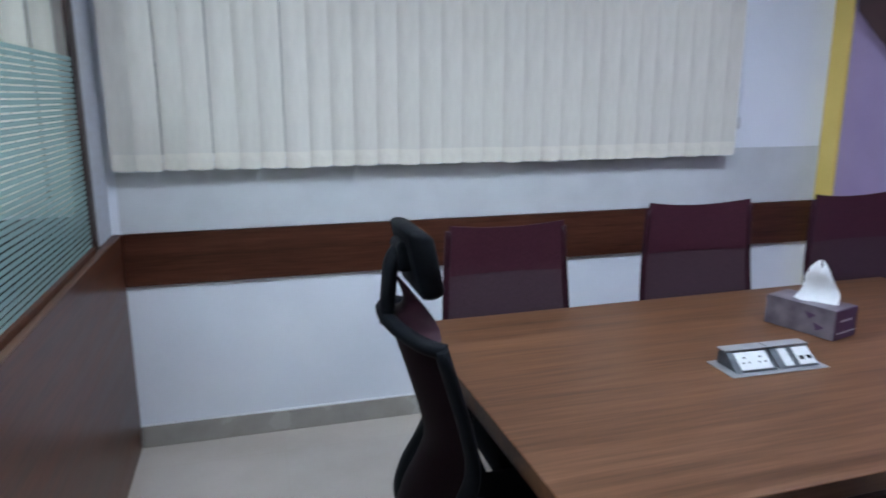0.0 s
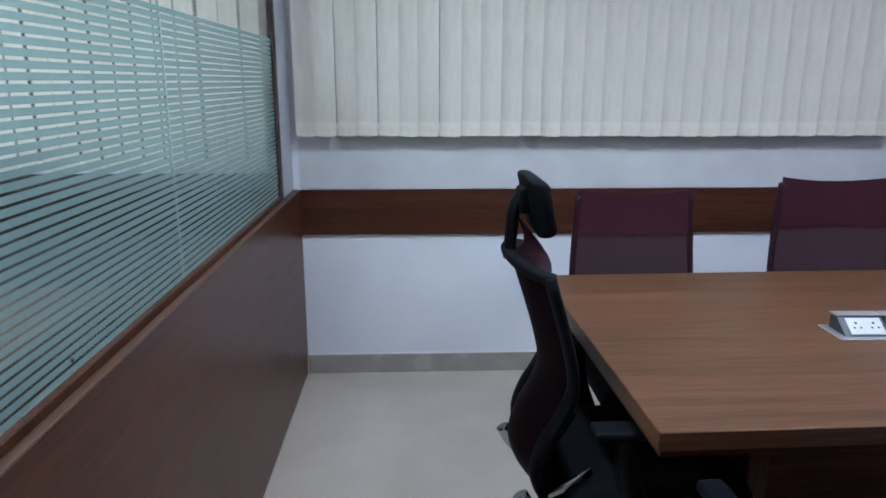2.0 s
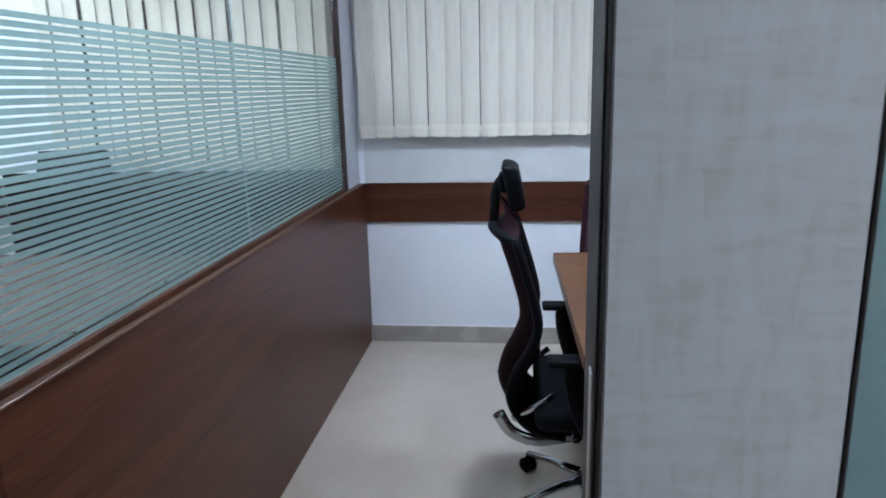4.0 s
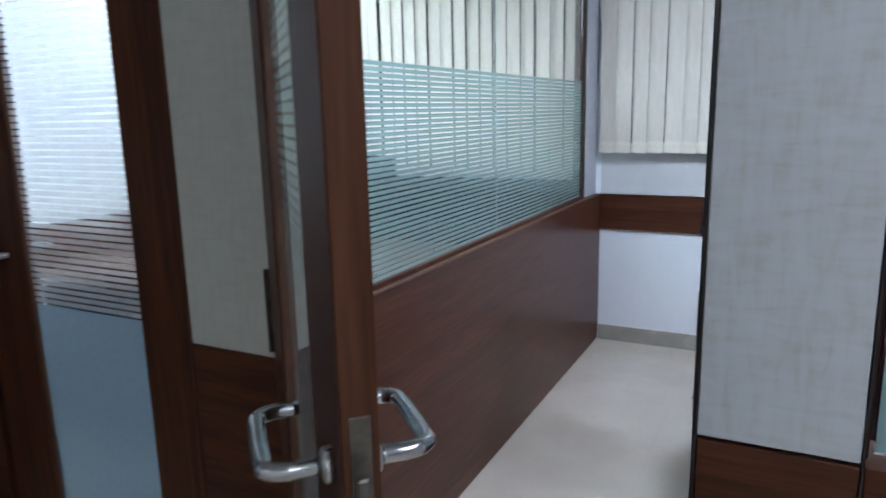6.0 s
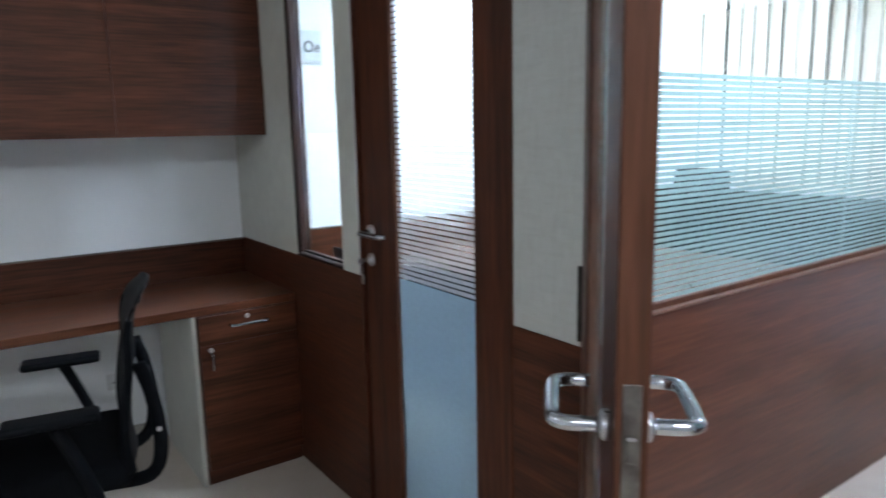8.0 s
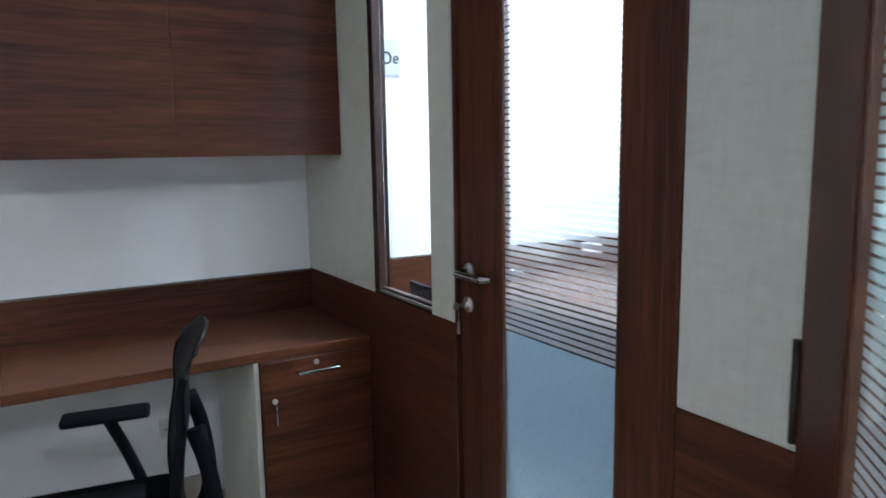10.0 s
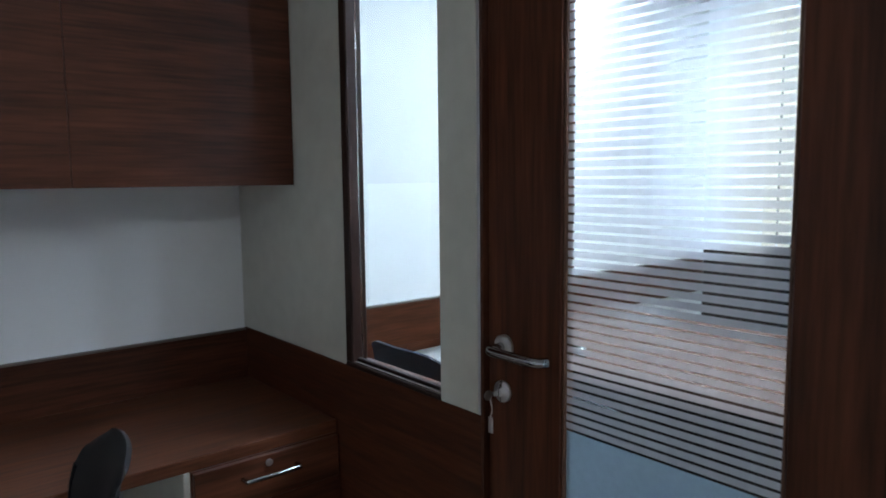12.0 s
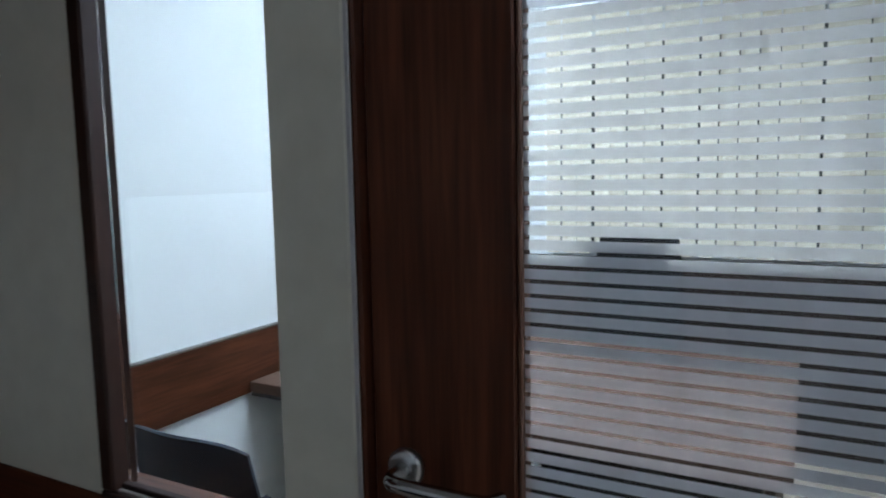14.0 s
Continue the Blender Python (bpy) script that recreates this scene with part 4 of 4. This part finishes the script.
def tissue_box():
    w = thing("tissue_box", "grey and purple carton tissue box with a raised tissue", "tissue box", "", "", pose(2.276, 1.955, TZ, 0, 0, -73.5))
    part("carton", slab(-0.118, 0.116, -0.062, 0.062, 0, 0.098, 0.002), M_CARTON, w)
    part("end_panel", slab(0.1165, 0.119, -0.061, 0.061, 0.001, 0.097, 0.001), M_CARTONDARK, w, "dark purple end panel")
    b = bmesh.new()
    for (xa, za), (xb, zb), (xc, zc) in (((0.02, 0.075), (0.055, 0.07), (0.035, 0.052)), ((0.05, 0.045), (0.085, 0.035), (0.06, 0.02))):
        vs = [b.verts.new((x, -0.0625, z)) for x, z in ((xa, za), (xb, zb), (xc, zc))]
        vs2 = [b.verts.new((x, -0.0632, z)) for x, z in ((xa, za), (xb, zb), (xc, zc))]
        b.faces.new(vs)
        b.faces.new(vs2[::-1])
        for k in range(3):
            b.faces.new((vs[k], vs2[k], vs2[(k + 1) % 3], vs[(k + 1) % 3]))
    part("print", b, M_CARTONDARK, w, "dark triangular print")
    b = bmesh.new()
    add_box(b, 0.1192, 0.1198, -0.035, 0.03, 0.058, 0.064)
    add_box(b, 0.1192, 0.1198, -0.05, 0.05, 0.020, 0.024)
    part("label_bars", b, M_SIGN, w)
    b = bmesh.new()
    def tf(u, v):
        a = 2 * math.pi * u
        r = (0.030 * (1 - v) ** 0.7 + 0.014 * (1 - v * v) + 0.005) * (1 + 0.42 * math.sin(3 * a + 1 + 2 * v) + 0.16 * math.sin(7 * a + 9 * v))
        return Vector((0.0 + r * math.cos(a) * 1.15 + 0.030 * v, r * math.sin(a) * 0.5 + 0.014 * math.sin(5 * v), 0.097 + 0.128 * v + 0.014 * math.sin(2 * a + 1) * v))
    sheet(b, tf, 26, 12, 0.0008)
    part("tissue", b, M_TISSUE, w, "crumpled white tissue")


tissue_box()

# dark maroon pelmet high on the lilac wall
b = bmesh.new()
sheet(b, lambda u, v: Vector((XR - 0.03 - 0.05 * math.sin(math.pi * v), 3.03 - 0.8 * u, 1.45 + 0.46 * (1 - u) ** 2 + (2.6 - 1.45 - 0.46 * (1 - u) ** 2) * v)), 12, 4, 0.006)
whole("curtain_pelmet", b, M_MAROON, "dark maroon fabric pelmet on the lilac wall", "pelmet")


# ---------------------------------------------------------------- desk bay
def desk():
    w = thing("desk", "L-shaped walnut laminate desk fixed along the white wall", "desk")
    z0, z1 = 0.752, 0.788
    part("desktop", slab(XL + 0.022, -1.612, -1.215, -0.002, z0, z1, 0.003, 2), M_DESK, w)
    part("desktop", slab(XL + 0.022, -0.655, -1.80, -1.2155, z0, z1, 0.003, 2), M_DESK, w, "return wing")
    part("backsplash", slab(XL + 0.001, XL + 0.020, -1.95, -0.001, z0, 0.957, 0.001), M_WOODY, w)
    part("edge_strip", slab(XL + 0.001, XL + 0.022, -1.95, -0.001, 0.9575, 0.964, 0.001), M_BEAD, w, "slim grey edge strip")
    part("end_panel", slab(-0.705, -0.680, -1.79, -1.235, 0.0, z0 - 0.001, 0.002), M_WOODY, w)
    part("side_panel", slab(-2.20, -1.615, -0.457, -0.439, 0.0, z0 - 0.001, 0.002), M_CREAM, w, "cream side panel")


desk()


def pedestal():
    w = thing("drawer_unit", "walnut pedestal with a drawer, a cupboard door and steel handles", "drawer unit")
    xf, y0, y1 = -1.612, -0.437, -0.006
    part("body", slab(-2.10, xf, y0, y1, 0.07, 0.750, 0.002), M_WOODY, w)
    part("plinth", slab(-2.09, xf - 0.012, y0 + 0.004, y1, 0.0, 0.069, 0.001), M_WOODY, w)
    part("drawer_front", slab(xf + 0.0005, xf + 0.018, y0 + 0.002, y1 - 0.002, 0.6255, 0.748, 0.001), M_WOODY, w)
    part("cupboard_door", slab(xf + 0.0005, xf + 0.018, y0 + 0.002, y1 - 0.002, 0.075, 0.6242, 0.001), M_WOODY, w)
    x = xf + 0.018
    b = bmesh.new()
    tube(b, smooth_path([(x, -0.148, 0.700), (x + 0.024, -0.150, 0.700), (x + 0.028, -0.165, 0.700), (x + 0.028, -0.290, 0.700), (x + 0.024, -0.305, 0.700), (x, -0.307, 0.700)], 5), 0.0062, 10)
    part("handle", b, M_CHROME, w, "chrome bar handle")
    b = bmesh.new()
    tube(b, smooth_path([(x, -0.392, 0.592), (x + 0.022, -0.392, 0.590), (x + 0.026, -0.392, 0.578), (x + 0.026, -0.392, 0.535), (x + 0.022, -0.392, 0.524), (x, -0.392, 0.522)], 5), 0.0045, 10)
    part("handle", b, M_CHROME, w, "chrome bar handle")
    for y, z in ((-0.23, 0.727), (-0.392, 0.605)):
        b = bmesh.new()
        lathe(b, [(0.010, 0), (0.010, 0.004), (0.007, 0.006)], (x, y, z), "x", 16)
        part("lock", b, M_STEEL, w)


pedestal()


def overhead_cabinet():
    w = thing("wall_cabinet", "walnut overhead cabinet on the white wall above the desk", "cabinet")
    xf = -1.83
    part("body", slab(XL + 0.001, xf - 0.019, -1.245, -0.003, 1.486, 2.30, 0.002), M_WOODY, w)
    for a, c in ((-1.245, -0.6250), (-0.6238, -0.003)):
        part("door", slab(xf - 0.0185, xf, a, c, 1.484, 2.30, 0.0006), M_WOODY, w)
    part("end_panel", slab(XL + 0.001, xf - 0.03, -1.263, -1.2455, 1.486, 2.30, 0.001), M_CREAM, w, "cream end panel")


overhead_cabinet()
whole("skirting", slab(XL + 0.001, XL + 0.012, -2.6, -0.475, 0.0, 0.098, 0.002), M_SKIRT, "beige tile skirting under the desk", "skirting", "structure")
sk = thing("wall_socket", "white wall socket plate under the desk", "socket")
part("plate", slab(XL + 0.0005, XL + 0.009, -0.70, -0.62, 0.30, 0.38, 0.002), M_CHAIN, sk)
for yy in (-0.675, -0.645):
    b = bmesh.new()
    lathe(b, [(0.004, 0.0), (0.004, 0.001)], (XL + 0.009, yy, 0.335), "x", 8)
    part("socket_hole", b, M_BLACK, sk)


def task_chair(m):
    """Faces +y, back at -y."""
    w = thing("desk_chair", "black mesh task chair with armrests turned beside the desk", "chair", "", "", m)
    star_base(w, M_BLACK)
    part("seat", cushion(-0.245, 0.245, -0.22, 0.23, 0.42, 0.52, 0.04), M_BLACKFAB, w)
    part("mechanism", slab(-0.09, 0.09, -0.12, 0.10, 0.345, 0.419, 0.012, 2), M_BLACK, w)
    prof = [(-0.215, 0.47), (-0.205, 0.56), (-0.215, 0.68), (-0.235, 0.80), (-0.240, 0.90), (-0.268, 0.99), (-0.300, 1.04)]
    path = smooth_path([(0, y, z) for y, z in prof], 5)
    def fn(u, v):
        k = v * (len(path) - 1)
        i = min(int(k), len(path) - 2)
        p = path[i].lerp(path[i + 1], k - i)
        a = (u - 0.5) * 2
        return Vector((a * (0.222 - 0.035 * v * v - 0.03 * v ** 10), p.y - 0.03 * (1 - a * a) + 0.012, p.z - 0.055 * a ** 4 * v ** 5))
    b = bmesh.new()
    sheet(b, fn, 12, 30, 0.010)
    part("backrest", b, M_BLACKMESH, w)
    for s in (-1, 1):
        b = bmesh.new()
        tube(b, [p + Vector((s * (0.222 - 0.04 * (p.z - 0.47) ** 2 / 0.31), 0, 0)) for p in path if p.z < 0.955], 0.019, 10, 0.9, True, 0.012)
        part("back_rail", b, M_BLACK, w)
        b = bmesh.new()
        tube(b, smooth_path([(s * 0.10, -0.13, 0.39), (s * 0.16, -0.27, 0.42), (s * 0.17, -0.308, 0.52), (s * 0.16, -0.295, 0.68), (s * 0.15, -0.265, 0.79)], 6), 0.015, 10, 1.5)
        part("back_bracket", b, M_BLACK, w)
        b = bmesh.new()
        tube(b, smooth_path([(s * 0.24, -0.12, 0.41), (s * 0.29, -0.115, 0.46), (s * 0.295, -0.075, 0.58), (s * 0.295, -0.03, 0.69)], 5), 0.018, 10, 1.6)
        part("arm_post", b, M_BLACK, w)
        part("arm_pad", cushion(s * 0.295 - 0.045, s * 0.295 + 0.045, -0.15, 0.10, 0.690, 0.716, 0.012), M_BLACK, w)
        b = bmesh.new()
        lathe(b, [(0.008, -0.003), (0.008, 0.003)], (s * 0.182, -0.306, 0.575), "x", 10)
        part("bolt", b, M_STEEL, w)
    b = bmesh.new()
    add_box(b, -0.12, 0.12, -0.305, -0.285, 0.60, 0.70, 0.008, 2)
    part("lumbar_pad", b, M_BLACK, w)
    return w


task_chair(pose(-1.22, -1.014, 0, 0, 0, 171))


# ---------------------------------------------------------------- cabin furniture
def cabin_table():
    w = thing("cabin_desk", "brown laminate desk against the wall in the lit cabin", "desk")
    x0, x1, y0, y1, z = XL + 0.021, -0.470, 1.070, 2.15, 0.788
    part("tabletop", slab(x0, x1, y0, y1, z - 0.04, z, 0.003, 2), M_CABINTOP, w)
    part("edge_band", slab(x0 + 0.004, x1 - 0.004, y0 - 0.0005, y0 + 0.005, z - 0.052, z - 0.0405, 0.001), M_GASKET, w)
    # the shade under the desk is put into this panel's darkened walnut
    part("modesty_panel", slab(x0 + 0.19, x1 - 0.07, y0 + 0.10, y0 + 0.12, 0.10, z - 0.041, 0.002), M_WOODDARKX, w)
    for x, mt in ((x0 + 0.16, M_CREAM), (x1 - 0.065, M_WOODZ)):
        part("leg_panel", slab(x, x + 0.025, y0 + 0.03, y1 - 0.06, 0, z - 0.041, 0.002), mt, w)


cabin_table()


def cabin_chair(m, label):
    """Black mesh chair; faces +y."""
    w = thing("mesh_chair", label, "chair", "", "chairs in the cabin", m)
    star_base(w, M_BLACK)
    part("seat", cushion(-0.24, 0.24, -0.20, 0.26, 0.42, 0.50, 0.035), M_BLACKFAB, w)
    b = bmesh.new()
    sheet(b, lambda u, v: Vector(((u - 0.5) * (0.45 - 0.09 * v - 0.03 * v ** 8), -0.21 - 0.10 * v - 0.03 * (1 - (2 * u - 1) ** 2), 0.50 + 0.745 * v)), 12, 12, 0.014)
    part("backrest", b, M_BLACKFAB, w)
    for s in (-1, 1):
        b = bmesh.new()
        tube(b, smooth_path([(s * 0.24, -0.02, 0.43), (s * 0.28, 0.0, 0.52), (s * 0.28, 0.02, 0.65)], 4), 0.015, 8)
        part("arm_post", b, M_BLACK, w)
        part("arm_pad", cushion(s * 0.28 - 0.035, s * 0.28 + 0.035, -0.11, 0.14, 0.65, 0.68, 0.012), M_BLACK, w)
    return w


cabin_chair(pose(-1.10, 1.93, 0, 0, 0, 180), "black mesh chair behind the cabin table")


def shell_chair(m):
    """Moulded visitor chair; faces +y."""
    w = thing("visitor_chair", "dark blue moulded visitor chair with sled legs in the cabin", "chair", "", "visitor chairs in the cabin", m)
    b = bmesh.new()
    def fn(u, v):
        a = (u - 0.5) * 2
        if v < 0.5:
            t = v / 0.5
            return Vector((a * 0.225, 0.22 - 0.42 * t, 0.44 + 0.03 * a * a + 0.01 * (1 - t)))
        t = (v - 0.5) / 0.5
        return Vector((a * (0.225 - 0.02 * t), -0.20 - 0.13 * t + 0.05 * a * a * t, 0.45 + 0.47 * t ** 0.85 - 0.03 * a ** 4 * t))
    sheet(b, fn, 14, 20, 0.010)
    part("shell", b, M_SHELL, w)
    for s in (-1, 1):
        b = bmesh.new()
        tube(b, smooth_path([(s * 0.15, 0.16, 0.43), (s * 0.23, 0.22, 0.25), (s * 0.235, 0.235, 0.012), (s * 0.235, -0.20, 0.012), (s * 0.23, -0.19, 0.25), (s * 0.15, -0.15, 0.43)], 5), 0.011, 10)
        part("leg", b, M_CHROME, w)


shell_chair(pose(-1.78, 0.66, 0, 0, 0, 0))
shell_chair(pose(-1.12, 0.68, 0, 0, 0, 4))

ws = thing("switch_plate", "white modular socket plate on the cabin's walnut band", "socket")
part("plate", slab(XL + 0.0205, XL + 0.030, 1.655, 1.825, 0.868, 0.948, 0.003), M_CHAIN, ws)
for yy in (1.69, 1.74, 1.79):
    part("module", slab(XL + 0.0302, XL + 0.033, yy - 0.021, yy + 0.021, 0.882, 0.934, 0.001), M_TISSUE, ws)

sg = thing("wall_sign", "small pale grey wall sign with dark lettering in the cabin", "sign")
part("plate", slab(XL + 0.0005, XL + 0.010, 0.30, 0.50, 1.845, 2.02, 0.003), M_SIGN, sg)
part("edge_bar", slab(XL + 0.0102, XL + 0.013, 0.31, 0.49, 1.853, 1.862, 0.001), M_ALU, sg)
b = bmesh.new()
pts = [(XL + 0.012, 0.425 + 0.022 * math.cos(t), 1.935 + 0.026 * math.sin(t)) for t in (2 * math.pi * k / 20 for k in range(21))]
tube(b, pts, 0.005, 6)
part("letter", b, M_INK, sg)
b = bmesh.new()
pts = [(XL + 0.012, 0.475 + 0.012 * math.cos(t), 1.928 + 0.016 * math.sin(t)) for t in (0.1 + 5.2 * k / 16 for k in range(17))]
tube(b, pts, 0.004, 6)
tube(b, [(XL + 0.012, 0.463, 1.928), (XL + 0.012, 0.487, 1.930)], 0.004, 6)
part("letter", b, M_INK, sg)
